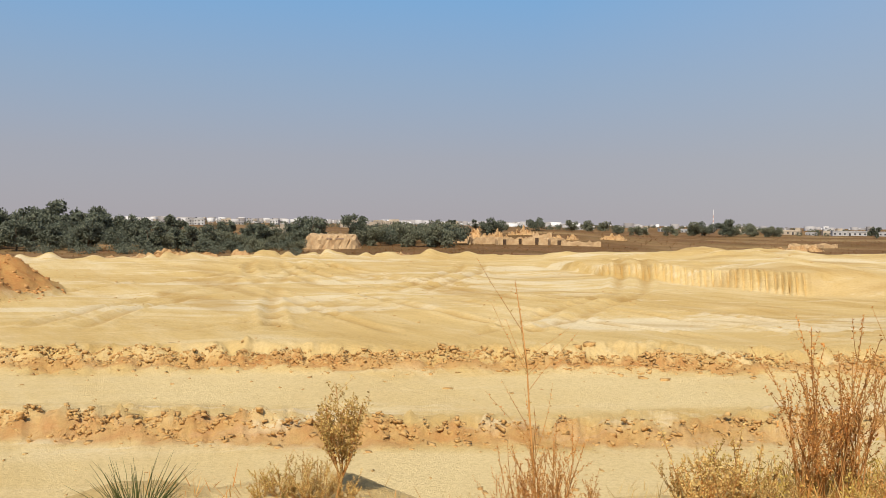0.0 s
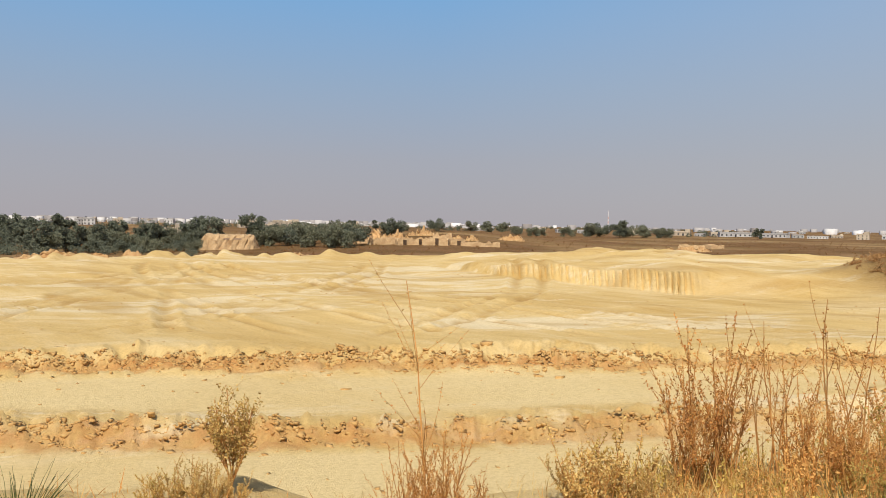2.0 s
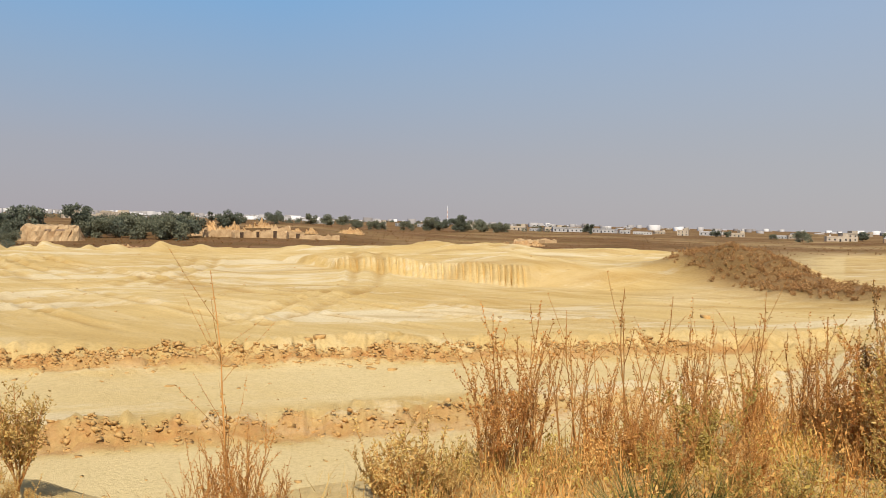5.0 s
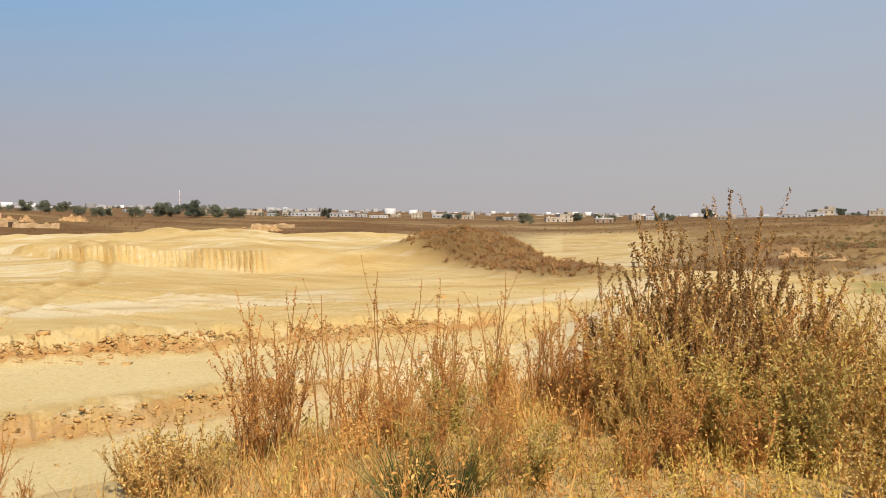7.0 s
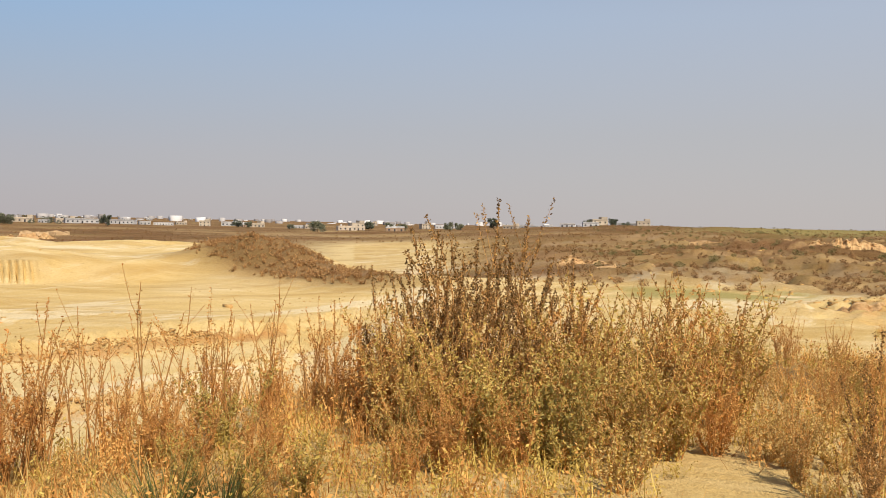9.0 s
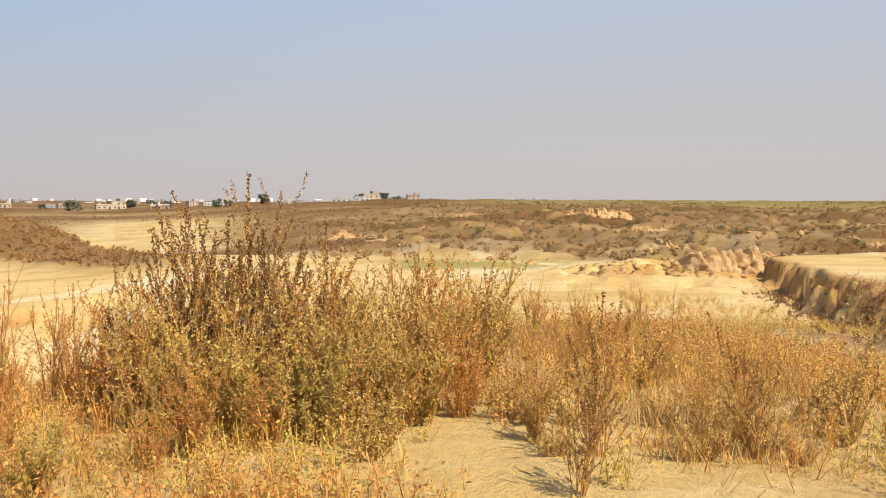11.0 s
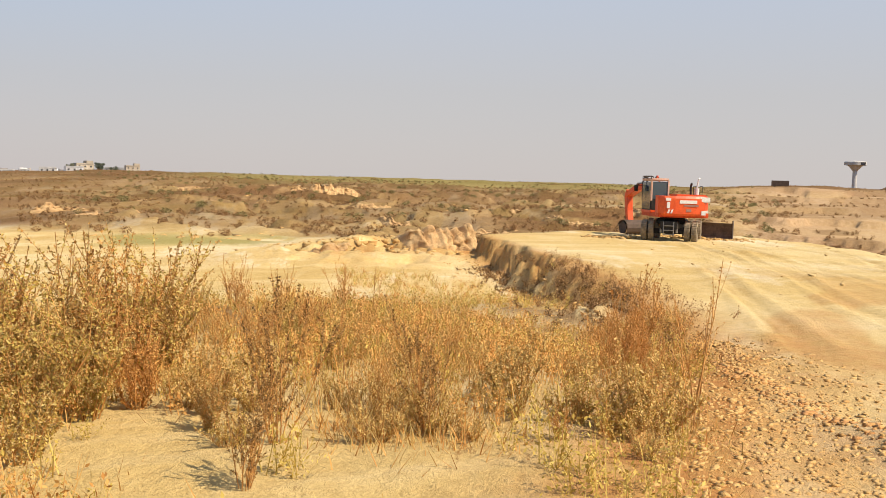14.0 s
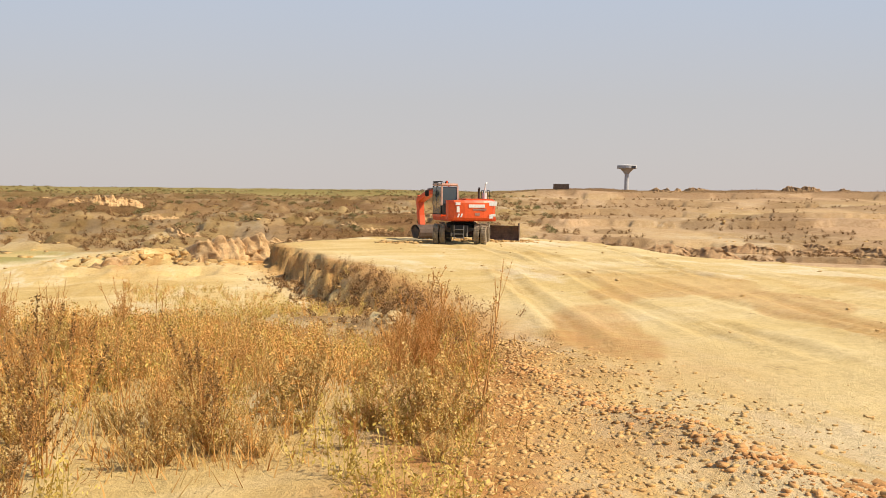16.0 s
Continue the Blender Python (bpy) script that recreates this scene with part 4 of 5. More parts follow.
xy = np.concatenate([polar(5200, 56, 118, 50, 150, 0.5), np.stack([RNG.normal(43, 3.5, 900), RNG.normal(13, 3.5, 900)], 1)])
b_ = np.abs(rough(xy[:, 0], xy[:, 1], 8, 4, 67) - 0.2)
xy = xy[((b_ < 0.12) | (np.hypot(xy[:, 0] - 43, xy[:, 1] - 13) < 6)) & (field_edge(xy[:, 0]) - xy[:, 1] < -1.0) | (b_ < 0.1) & (xy[:, 1] < -22)]
scatter("outcrops", lumps, xy, 0.06 + 0.30 * RNG.uniform(0, 1, len(xy)) ** 3, CLOD, "crumbling pale earth outcrops on the broken ground", "soil", 0.05)


def clod(i):
    me = grid_mesh("earth_clod", *lump_arrays(200 + i))
    me.materials.append(CLOD)
    return tagged(new("earth_clod", me), "hard lump of reddish-yellow earth lying loose", "clod", "earth clods by the track")


clods = [clod(i) for i in range(4)]
for i in range(46):
    x_ = RNG.uniform(4.2, 9)
    y_ = float(field_edge(x_)) - abs(RNG.normal(0, 0.8)) - 0.1
    put(clods[i % 4], math.degrees(math.atan2(x_, y_)), math.hypot(x_, y_), RNG.uniform(0, 360), RNG.uniform(0.02, 0.045))
for a_, d_, s_ in ((0.4, 25.8, 0.16), (1.6, 25.2, 0.06), (9.0, 30.9, 0.3), (8.4, 30.8, 0.2), (32.4, 44, 0.4), (6.2, 26.0, 0.08), (12.4, 28.6, 0.22), (13.6, 28.4, 0.2), (93.6, 12.3, 0.09), (98, 11.5, 0.09)):
    put(clods[int(s_ * 100) % 4], a_, d_, RNG.uniform(0, 360), s_)


# ---- trees ----
def box(bm, x0, x1, y0, y1, z0, z1, bevel=0.0, taper=0.0):
    """A box between corners, its edges rounded off; taper draws the top in."""
    r = bmesh.ops.create_cube(bm, size=1)
    vs = r["verts"]
    for v in vs:
        k = 1 - taper if v.co.z > 0 else 1
        v.co = Vector(((x0 + x1) / 2 + v.co.x * (x1 - x0) * k, (y0 + y1) / 2 + v.co.y * (y1 - y0) * k, (z0 + z1) / 2 + v.co.z * (z1 - z0)))
    if bevel:
        es = list({e for v in vs for e in v.link_edges})
        bmesh.ops.bevel(bm, geom=es, offset=bevel, segments=2, affect="EDGES")
    return vs


def rod(bm, a, b, r0, r1=None, sides=10):
    """A round bar from a to b."""
    a, b = Vector(a), Vector(b)
    n = (b - a).length
    r = bmesh.ops.create_cone(bm, cap_ends=True, segments=sides, radius1=r0, radius2=r0 if r1 is None else r1, depth=n)
    bmesh.ops.transform(bm, matrix=Matrix.Translation((a + b) / 2) @ (b - a).to_track_quat("Z", "Y").to_matrix().to_4x4(), verts=r["verts"])
    return r["verts"]


def tree(seed, tall, wide, lobes, trunk_share=0.3, leaf=0.33, label="dark green leafy tree at the edge of the plain", leaf_mat=LEAF):
    rng = np.random.default_rng(seed)
    st, lf = Soup(), Soup()
    top = tall * 0.75
    p = bent((0, 0, -0.4), (rng.normal(0, 0.1), rng.normal(0, 0.1), 1), top, 0, rng, 6)
    st.tube(p, np.linspace(0.028, 0.008, 6) * tall, 6)
    for i in range(lobes):
        a = i * 2.4 + rng.uniform(-0.4, 0.4)
        b = between(p, 1, rng, trunk_share, 0.95)[0]
        reach = wide * rng.uniform(0.25, 0.85)
        e = np.array([reach * math.cos(a), reach * math.sin(a), tall * rng.uniform(trunk_share + 0.1, 0.88)])
        mid = (b + e) / 2 + rng.normal(0, 0.1 * wide, 3)
        st.tube([b, mid, e], np.array([0.011, 0.007, 0.003]) * tall, 4)
        r = wide * rng.uniform(0.22, 0.42)
        k = int(150 * (r / (0.3 * wide)) ** 2)
        d = rng.normal(size=(k, 3))
        d /= np.linalg.norm(d, axis=1)[:, None]
        lf.leaves(e + d * r * rng.uniform(0.45, 1.05, (k, 1)) * [1, 1, 0.75], leaf, rng, 1.5, 0.1)
    t = new("tree")
    new("trunk", st.mesh("trunk", BARK)).parent = t
    crown = new("crown", lf.mesh("crown", leaf_mat))
    tagged(crown, kind="stuff")
    crown.parent = t
    return tagged(t, label, "tree", "trees on the plain")


round_trees = [tree(100 + i, 7.2, 3.8, 19, 0.1) for i in range(4)]
bush_trees = [tree(110 + i, 4.6, 3.6, 13, 0.05, 0.27, "low spreading grey-green tree", (GREY_LEAF, LEAF, GREY_LEAF)[i]) for i in range(3)]
slim_trees = [tree(120 + i, 8.0, 2.2, 11, 0.3, 0.3, "slim dark green tree standing alone") for i in range(2)]
for i in range(74):
    a_ = -28 + 19.4 * (i + RNG.uniform(0, 1)) / 74
    d_ = RNG.uniform(150, 235)
    k_ = round_trees if RNG.uniform() < np.interp(a_, [-28, -20, -14], [0.75, 0.6, 0.2]) else bush_trees
    put(k_[RNG.integers(len(k_))], a_, d_, RNG.uniform(0, 360), RNG.uniform(0.8, 1.1) * np.interp(a_, [-28, -20, -16, -9], [0.86, 0.84, 0.68, 0.64]) * np.interp(d_, [150, 235], [0.86, 1.12]))
for i in range(24):
    a_ = RNG.uniform(-5.2, 1.0)
    put(bush_trees[i % 3], a_, RNG.uniform(175, 235), RNG.uniform(0, 360), RNG.uniform(0.75, 1.0))
for kinds, places in ((round_trees, [(-5.4, 215, 0.92), (-22.3, 190, 1.22), (-8.2, 178, 0.86), (-8.9, 182, 0.8)]),
                      (slim_trees, [(2.0, 260, 0.5), (0.6, 250, 0.55)]),
                      (bush_trees, [(5.85, 262, 0.8), (3.1, 240, 0.95), (2.7, 243, 0.7), (11.9, 430, 1.0), (12.4, 440, 0.9), (10.8, 470, 0.9), (14.0, 400, 1.0), (15.4, 420, 1.3), (16.0, 425, 1.4), (17.6, 430, 1.3), (18.6, 440, 1.25), (19.6, 430, 1.1), (20.1, 450, 1.0), (3.9, 300, 0.5),
                                    (37.8, 420, 1.15), (8.0, 600, 1.5), (9.0, 610, 1.5), (10.0, 620, 1.4), (42.3, 470, 1.0), (43.0, 480, 0.9), (32.9, 520, 0.9), (33.6, 530, 0.8), (36.2, 460, 0.6), (46.0, 440, 0.9), (46.6, 450, 0.85), (57.0, 460, 0.7), (54.6, 470, 0.8)]),
                      (round_trees, [(17.2, 420, 1.05), (25.3, 430, 0.75), (41.0, 470, 0.7), (48.8, 430, 0.75), (56.2, 470, 0.7)])):
    for a_, d_, s_ in places:
        put(kinds[RNG.integers(len(kinds))], a_, d_, RNG.uniform(0, 360), s_)

# ---- town ----
PLASTER = varied("white_plaster", (0.50, 0.48, 0.46), (0.74, 0.73, 0.71), 0.25, 0.85, per_object=0.3)
CREAM = varied("cream_plaster", (0.55, 0.44, 0.32), (0.74, 0.64, 0.50), 0.25, 0.85, per_object=0.3)
BRICK = varied("bare_brick", (0.36, 0.24, 0.15), (0.52, 0.37, 0.25), 0.3, 0.9, per_object=0.2)
PANE = varied("dark_opening", (0.05, 0.05, 0.055), (0.10, 0.10, 0.11), 1.0, 0.3, per_object=0.3)
CONCRETE = varied("pale_concrete", (0.50, 0.48, 0.45), (0.70, 0.68, 0.65), 0.3, 0.85, per_object=0.1)


def house(kind, wide, deep, storeys, material, label, tank=False, upper=0.0):
    """A flat-roofed plastered house with a parapet, windows and a door."""
    h = 3.1 * storeys
    t = new("house")
    bm = bmesh.new()
    box(bm, -wide / 2, wide / 2, -deep / 2, deep / 2, -1.5, h, 0.04)
    part("wall", bm, material, t)
    bm = bmesh.new()
    box(bm, -wide / 2 - 0.25, wide / 2 + 0.25, -deep / 2 - 0.25, deep / 2 + 0.25, h, h + 0.25, 0.03)
    for x0, x1, y0, y1 in ((-wide / 2, wide / 2, -deep / 2, -deep / 2 + 0.2), (-wide / 2, wide / 2, deep / 2 - 0.2, deep / 2), (-wide / 2, -wide / 2 + 0.2, -deep / 2 + 0.2, deep / 2 - 0.2), (wide / 2 - 0.2, wide / 2, -deep / 2 + 0.2, deep / 2 - 0.2)):
        box(bm, x0, x1, y0, y1, h + 0.25, h + 0.95)
    part("parapet", bm, CONCRETE if material is BRICK else material, t)
    if upper:
        bm = bmesh.new()
        box(bm, wide / 2 - upper - 0.3, wide / 2 - 0.3, -deep / 2 + 0.4, deep / 2 - 0.8, h + 0.25, h + 3.0, 0.03)
        part("roof_room", bm, material, t)
    if tank:
        bm = bmesh.new()
        rod(bm, (-wide * 0.3, 0.4, h + 0.25), (-wide * 0.3, 0.4, h + 2.2), 0.8, 0.8, 12)
        part("water_tank", bm, PANE if storeys > 1 else CONCRETE, t)
    n = max(2, int(wide / 3.4))
    for s in range(storeys):
        for i in range(n):
            x = -wide / 2 + wide * (i + 0.5) / n
            bm = bmesh.new()
            low = 0.9 if (s or i != n // 2) else 0.0
            box(bm, x - 0.65, x + 0.65, -deep / 2 - 0.06, -deep / 2 + 0.1, 3.1 * s + low, 3.1 * s + 2.2)
            part("window" if low else "door", bm, PANE, t)
    return tagged(t, label, "house", "houses of the town")


houses = [house(0, 12, 9, 1, PLASTER, "single-storey white plastered house with flat roof"), house(1, 16, 9, 1, CREAM, "long cream-coloured house with flat roof", True, 4),
          house(2, 11, 10, 2, PLASTER, "two-storey white house with roof parapet", True), house(3, 13, 10, 2, CREAM, "two-storey cream house with a room on the roof", False, 5),
          house(4, 9, 8, 1, BRICK, "small unplastered brick house", True), house(5, 26, 8, 1, PLASTER, "long low white shed with flat roof")]


def stand_house(k, az, d, s=1.0, turn=None):
    put(houses[k], az, d, -az + (RNG.uniform(-40, 40) if turn is None else turn), s)


# along the road behind the brown plain
for a_, d_, k_ in ((18.0, 560, 5), (20.9, 600, 0), (22.0, 560, 5), (23.1, 580, 1), (24.0, 560, 5), (24.9, 600, 5), (26.2, 560, 5), (27.5, 590, 0), (28.6, 580, 5), (29.6, 620, 1), (31.0, 560, 3), (32.8, 600, 5), (33.4, 560, 1), (34.0, 570, 2), (36.6, 560, 5), (37.4, 540, 5),
                   (39.6, 470, 5), (40.2, 480, 5), (42.4, 420, 4), (42.8, 425, 4), (44.5, 560, 0), (45.8, 580, 5), (49.9, 470, 3), (51.0, 520, 5), (52.2, 540, 0), (53.4, 560, 5), (54.8, 470, 2), (55.3, 475, 3), (57.4, 480, 5), (58.0, 470, 0), (13.6, 640, 5), (15.0, 620, 0), (12.2, 700, 1), (-10.2, 240, 2), (-6.0, 620, 1)):
    stand_house(k_ if RNG.uniform() < 0.5 else int(RNG.integers(5)), a_, d_, RNG.uniform(0.42, 0.74), RNG.uniform(-25, 25))
for i in range(100):
    a_ = RNG.uniform(-19, 9) if i < 85 else RNG.uniform(9, 60)
    stand_house(int(RNG.integers(6)), a_, RNG.uniform(950, 1900) if a_ > 9 else RNG.uniform(600, 1500), RNG.uniform(0.45, 0.7) if a_ < 9 else RNG.uniform(0.4, 0.6))


def far_town():
    """Hundreds of tiny roofs towards the horizon."""
    bm_v, bm_f, n = [], [], 0
    cube = np.array([(x, y, z) for x in (-1, 1) for y in (-1, 1) for z in (0, 1)], float)
    quad = np.array([(0, 1, 3, 2), (4, 6, 7, 5), (0, 4, 5, 1), (2, 3, 7, 6), (1, 5, 7, 3)])
    for i in range(1100):
        a, d = radians(RNG.uniform(-20, 60) if i % 4 == 0 else RNG.uniform(-20, 8)), RNG.uniform(1000, 3200)
        x, y = d * math.sin(a), d * math.cos(a)
        s = np.array([RNG.uniform(2, 6), RNG.uniform(3, 6), RNG.uniform(2, 7.5)])
        bm_v.append(cube * s + [x, y, height(x, y) - 1])
        bm_f.append(quad + n)
        n += 8
    me = grid_mesh("distant_town", np.concatenate(bm_v), np.concatenate(bm_f))
    m, n_, l, p = mat("distant_plaster", 0.9)
    g = n_.new("ShaderNodeNewGeometry")
    l.new(ramp(n_, l, g.outputs["Random Per Island"], [(0.0, (0.22, 0.20, 0.19)), (0.6, (0.42, 0.40, 0.39)), (1.0, (0.75, 0.74, 0.73))]), p.inputs["Base Color"])
    me.materials.append(m)
    return tagged(new("distant_town", me), "pale flat roofs of a distant town", "town", kind="stuff")


far_town()


def far_wood(name, a0, a1, d0, d1, n, size, label, material=LEAF):
    xy = polar(n, a0, a1, d0, d1, 1)
    rng = np.random.default_rng(77)
    kinds = []
    for i in range(3):
        s = Soup()
        d = rng.normal(size=(220, 3))
        d /= np.linalg.norm(d, axis=1)[:, None]
        s.leaves((d * rng.uniform(0.3, 1, (220, 1)) ** 0.6 * [1, 1, 0.6] + [0, 0, 0.45]) * 2.6, 0.34, rng, 1.4, 0.1)
        kinds.append(s.arrays())
    return scatter(name, kinds, xy, RNG.uniform(0.6, 1.2, len(xy)) * size, material, label, "woodland")


far_wood("far_trees", -26, 24, 480, 1600, 330, 1.1, "dark tree clumps between the distant houses")
far_wood("undergrowth", -27, -9, 140, 200, 170, 0.42, "dark green undergrowth at the foot of the trees")
far_wood("brown_thorn", 53, 98, 54, 240, 950, 0.14, "rounded brown thorn bushes on the broken ground", BRUSH)
far_wood("thorn_bushes", 55, 97, 70, 330, 700, 0.18, "low green thorn bushes on the broken ground", THORN)

# ---- mast, water tower ----
WHITE = varied("white_paint", (0.70, 0.70, 0.70), (0.86, 0.86, 0.86), 0.5, 0.6, per_object=0.0)
REDPAINT = varied("faded_red_paint", (0.58, 0.36, 0.32), (0.70, 0.48, 0.43), 0.6, 0.6, per_object=0.0)


def mast():
    t = new("mast")
    bm = bmesh.new()
    box(bm, -1.6, 1.6, -1.6, 1.6, -1, 2.2, 0.1, 0.15)
    part("base", bm, WHITE, t)
    for i in range(8):
        bm = bmesh.new()
        rod(bm, (0, 0, 2.1 + i * 1.9), (0, 0, 2.1 + (i + 1) * 1.9), 0.62 - 0.045 * i, 0.58 - 0.045 * i, 12)
        part("section", bm, REDPAINT if i in (3, 5) else WHITE, t)
    bm = bmesh.new()
    rod(bm, (0, 0, 17.3), (0, 0, 19.0), 0.24, 0.04, 8)
    part("tip", bm, WHITE, t)
    return tagged(t, "tall white mast with red bands among trees", "mast")


put(mast(), 16.5, 760, 0, 0.95)


def water_tower():
    t = new("water_tower")
    for nm, rings in (("shaft", ((2.0, -2), (1.55, 3), (1.45, 13.4))), ("funnel", ((1.46, 13.4), (2.2, 14.6), (4.6, 17.2), (5.2, 17.4))), ("tank", ((6.6, 17.4), (6.9, 17.7), (6.9, 19.6), (6.6, 19.9), (0.2, 20.6)))):
        bm = bmesh.new()
        prev = None
        for r, z in rings:
            ring = [bm.verts.new((r * math.cos(i * math.pi / 12), r * math.sin(i * math.pi / 12), z)) for i in range(24)]
            if prev:
                for i in range(24):
                    bm.faces.new((prev[i], prev[(i + 1) % 24], ring[(i + 1) % 24], ring[i]))
            prev = ring
        bm.faces.new(prev)
        part(nm, bm, CONCRETE, t)
    bm = bmesh.new()
    box(bm, -6.6, -6.2, -5, -1.0, 17.5, 19.4, 0.05)
    part("gallery", bm, PANE, t)
    return tagged(t, "pale concrete water tower with a wide flat tank", "water tower")


put(water_tower(), 101.0, 760, 0, 1.14)


# ---- parked trailer on the rise ----
RUST = varied("rusty_steel", (0.10, 0.075, 0.06), (0.22, 0.15, 0.11), 3, 0.8, 0.3, 0.004)
TYRE = varied("dusty_tyre", (0.16, 0.125, 0.085), (0.42, 0.33, 0.22), 5, 0.95, bump_depth=0.004, per_object=0.1)


def trailer():
    t = new("tipper_body")
    bm = bmesh.new()
    for x0, x1, y0, y1 in ((-2.6, 2.6, -1.2, -1.1), (-2.6, 2.6, 1.1, 1.2), (-2.6, -2.5, -1.1, 1.1), (2.5, 2.6, -1.1, 1.1)):
        box(bm, x0, x1, y0, y1, 0.9, 2.6)
    box(bm, -2.5, 2.5, -1.1, 1.1, 0.9, 1.0)
    part("tub", bm, RUST, t)
    for i in range(5):
        bm = bmesh.new()
        box(bm, -2.45 + i * 1.2, -2.33 + i * 1.2, -1.3, -1.2, 0.9, 2.6)
        part("rib", bm, RUST, t)
    for x in (-1.6, 1.6):
        for y in (-0.9, 0.9):
            bm = bmesh.new()
            rod(bm, (x, y - 0.15, 0.42), (x, y + 0.15, 0.42), 0.45, 0.45, 16)
            part("wheel", bm, TYRE, t)
    return tagged(t, "dark steel tipper body parked on the rise", "trailer")


put(trailer(), 97.0, 300, -97 + 180, 0.98)

# ---- mud ruins and the earth-walled hut ----
MUD = varied("mud_wall", (0.50, 0.31, 0.15), (0.74, 0.53, 0.30), 0.8, 0.95, bump_depth=0.06, per_object=0.15)
OPENING_DARK = varied("old_timber", (0.07, 0.045, 0.03), (0.16, 0.10, 0.06), 3, 0.9, per_object=0.2)


def mud_wall(length, tall, seed, thick=0.6):
    """An eroded earth wall with a broken top."""
    rng = np.random.default_rng(seed)
    bm = bmesh.new()
    n = max(4, int(length / 0.7))
    rows = []
    for i in range(n + 1):
        x = -length / 2 + length * i / n
        top = tall * (1 - 0.6 * abs(wave(np.array([i * 0.55]), np.array([seed * 3.1]), 1.0, seed)[0])) * rng.uniform(0.9, 1.0)
        o = rng.uniform(-0.12, 0.12, 4)
        rows.append([bm.verts.new(c) for c in ((x, -thick / 2 - 0.15 + o[0], -1), (x, -thick / 2 + o[1], top * 0.6), (x, -thick / 3 + o[2], top), (x, thick / 3, top - abs(o[3])), (x, thick / 2 + 0.15, -1))])
    for a, b in zip(rows, rows[1:]):
        for j in range(4):
            bm.faces.new((a[j], b[j], b[j + 1], a[j + 1]))
    bm.faces.new(rows[0][::-1])
    bm.faces.new(rows[-1])
    return bm


def ruin(length, tall, seed, openings, label, roof=False):
    t = new("mud_ruin")
    part("front_wall", mud_wall(length, tall, seed), MUD, t)
    back = part("back_wall", mud_wall(length * 0.9, tall * 1.15, seed + 1), MUD, t)
    back.location = (0.3, 4.2, 0)
    for s in (-1, 1):
        side = part("side_wall", mud_wall(4.0, tall, seed + 2 + s), MUD, t)
        side.matrix_local = pose(s * length * 0.45, 2.1, 0, 0, 0, 90)
    # no holes are cut: dark blocks paint the shade inside each opening
    for x, w, z0, z1 in openings:
        bm = bmesh.new()
        box(bm, x - w / 2, x + w / 2, -0.58, -0.2, z0, z1, 0.03)
        part("opening", bm, OPENING_DARK, t)
    if roof:
        bm = bmesh.new()
        box(bm, -length / 2 - 0.3, length / 2 + 0.3, -0.8, 4.6, tall, tall + 0.35, 0.08)
        part("roof", bm, MUD, t)
    return tagged(t, label, "ruin", "mud ruins beyond the dug field")


for (a_, d_, turn_), spec in (((4.4, 186, 8), (9, 2.3, 300, ((-2.6, 0.9, 0, 1.5), (1.9, 0.8, 0.2, 1.7)), "roofless mud-walled ruin with dark openings")),
                              ((5.8, 183, -5), (7, 2.5, 310, ((0.4, 0.9, 0, 2.0),), "mud house ruin with a dark doorway")),
                              ((7.0, 188, 4), (6, 2.0, 320, ((1.2, 1.1, 0, 1.3),), "low mud-walled ruin with one opening")),
                              ((8.6, 184, 0), (11, 1.5, 330, (), "long low mud wall of a ruined yard")),
                              ((2.6, 190, 5), (9, 2.2, 340, (), "crumbling pale mud ruin on the slope")),
                              ((0.9, 196, -8), (7, 2.4, 350, (), "collapsed mud ruin by the trees")),
                              ((6.2, 205, 0), (6, 2.7, 360, (), "upper mud ruin standing behind the others")),
                              ((21.5, 240, 0), (9, 1.7, 370, (), "broken pale earth wall in the scrub")),
                              ((23.0, 250, 20), (6, 1.5, 375, (), "stump of an earth wall in the scrub"))):
    put(ruin(*spec), a_, d_ + (spec[2] * 7 % 5) * 5, -a_ + turn_ * 2, 0.72)


def earth_hut():
    """A block of earth cut steep on the side towards the field, with scrub on its top."""
    t = new("earth_bluff")
    bm = bmesh.new()
    rng = np.random.default_rng(9)
    nx, prof = 30, ((-1.3, -1.5), (-0.85, 0.1), (-0.65, 1.0), (-0.5, 1.9), (-0.3, 2.55), (0.1, 2.9), (3.0, 3.1), (8, 2.5), (14, -1.5))
    rows = []
    for i in range(nx + 1):
        u = -1 + 2 * i / nx
        w = 1 - max(0, abs(u) - 0.82) / 0.18 * 0.8
        rows.append([bm.verts.new((u * 6.0 + rng.normal(0, 0.1), y + rng.normal(0, 0.12) + 2.6 * abs(u) ** 5, z * (w if z > 0 else 1) + rng.normal(0, 0.09))) for y, z in prof])
    for a, b in zip(rows, rows[1:]):
        for j in range(len(prof) - 1):
            bm.faces.new((a[j], b[j], b[j + 1], a[j + 1]))
    part("bluff_face", bm, MUD, t)
    bm = bmesh.new()
    for x0, x1 in ((-1.2, 0.2), (0.5, 2.4)):
        box(bm, x0, x1, -0.5, -0.1, 1.95, 2.35, 0.08)
    part("overhang", bm, BRICK, t)
    return tagged(t, "steep pale earth bluff with a flat overgrown top", "bluff")


put(earth_hut(), -6.9, 168, 7, 0.9)


# ---- eroded scarps of the broken ground ----
PIT = varied("cut_reddish_earth", (0.36, 0.20, 0.095), (0.56, 0.36, 0.18), 0.7, 0.95, bump_depth=0.08, per_object=0.15)
SCARP = varied("pale_eroded_earth", (0.50, 0.275, 0.115), (0.75, 0.51, 0.25), 1.6, 0.95, bump_depth=0.08, per_object=0.15)


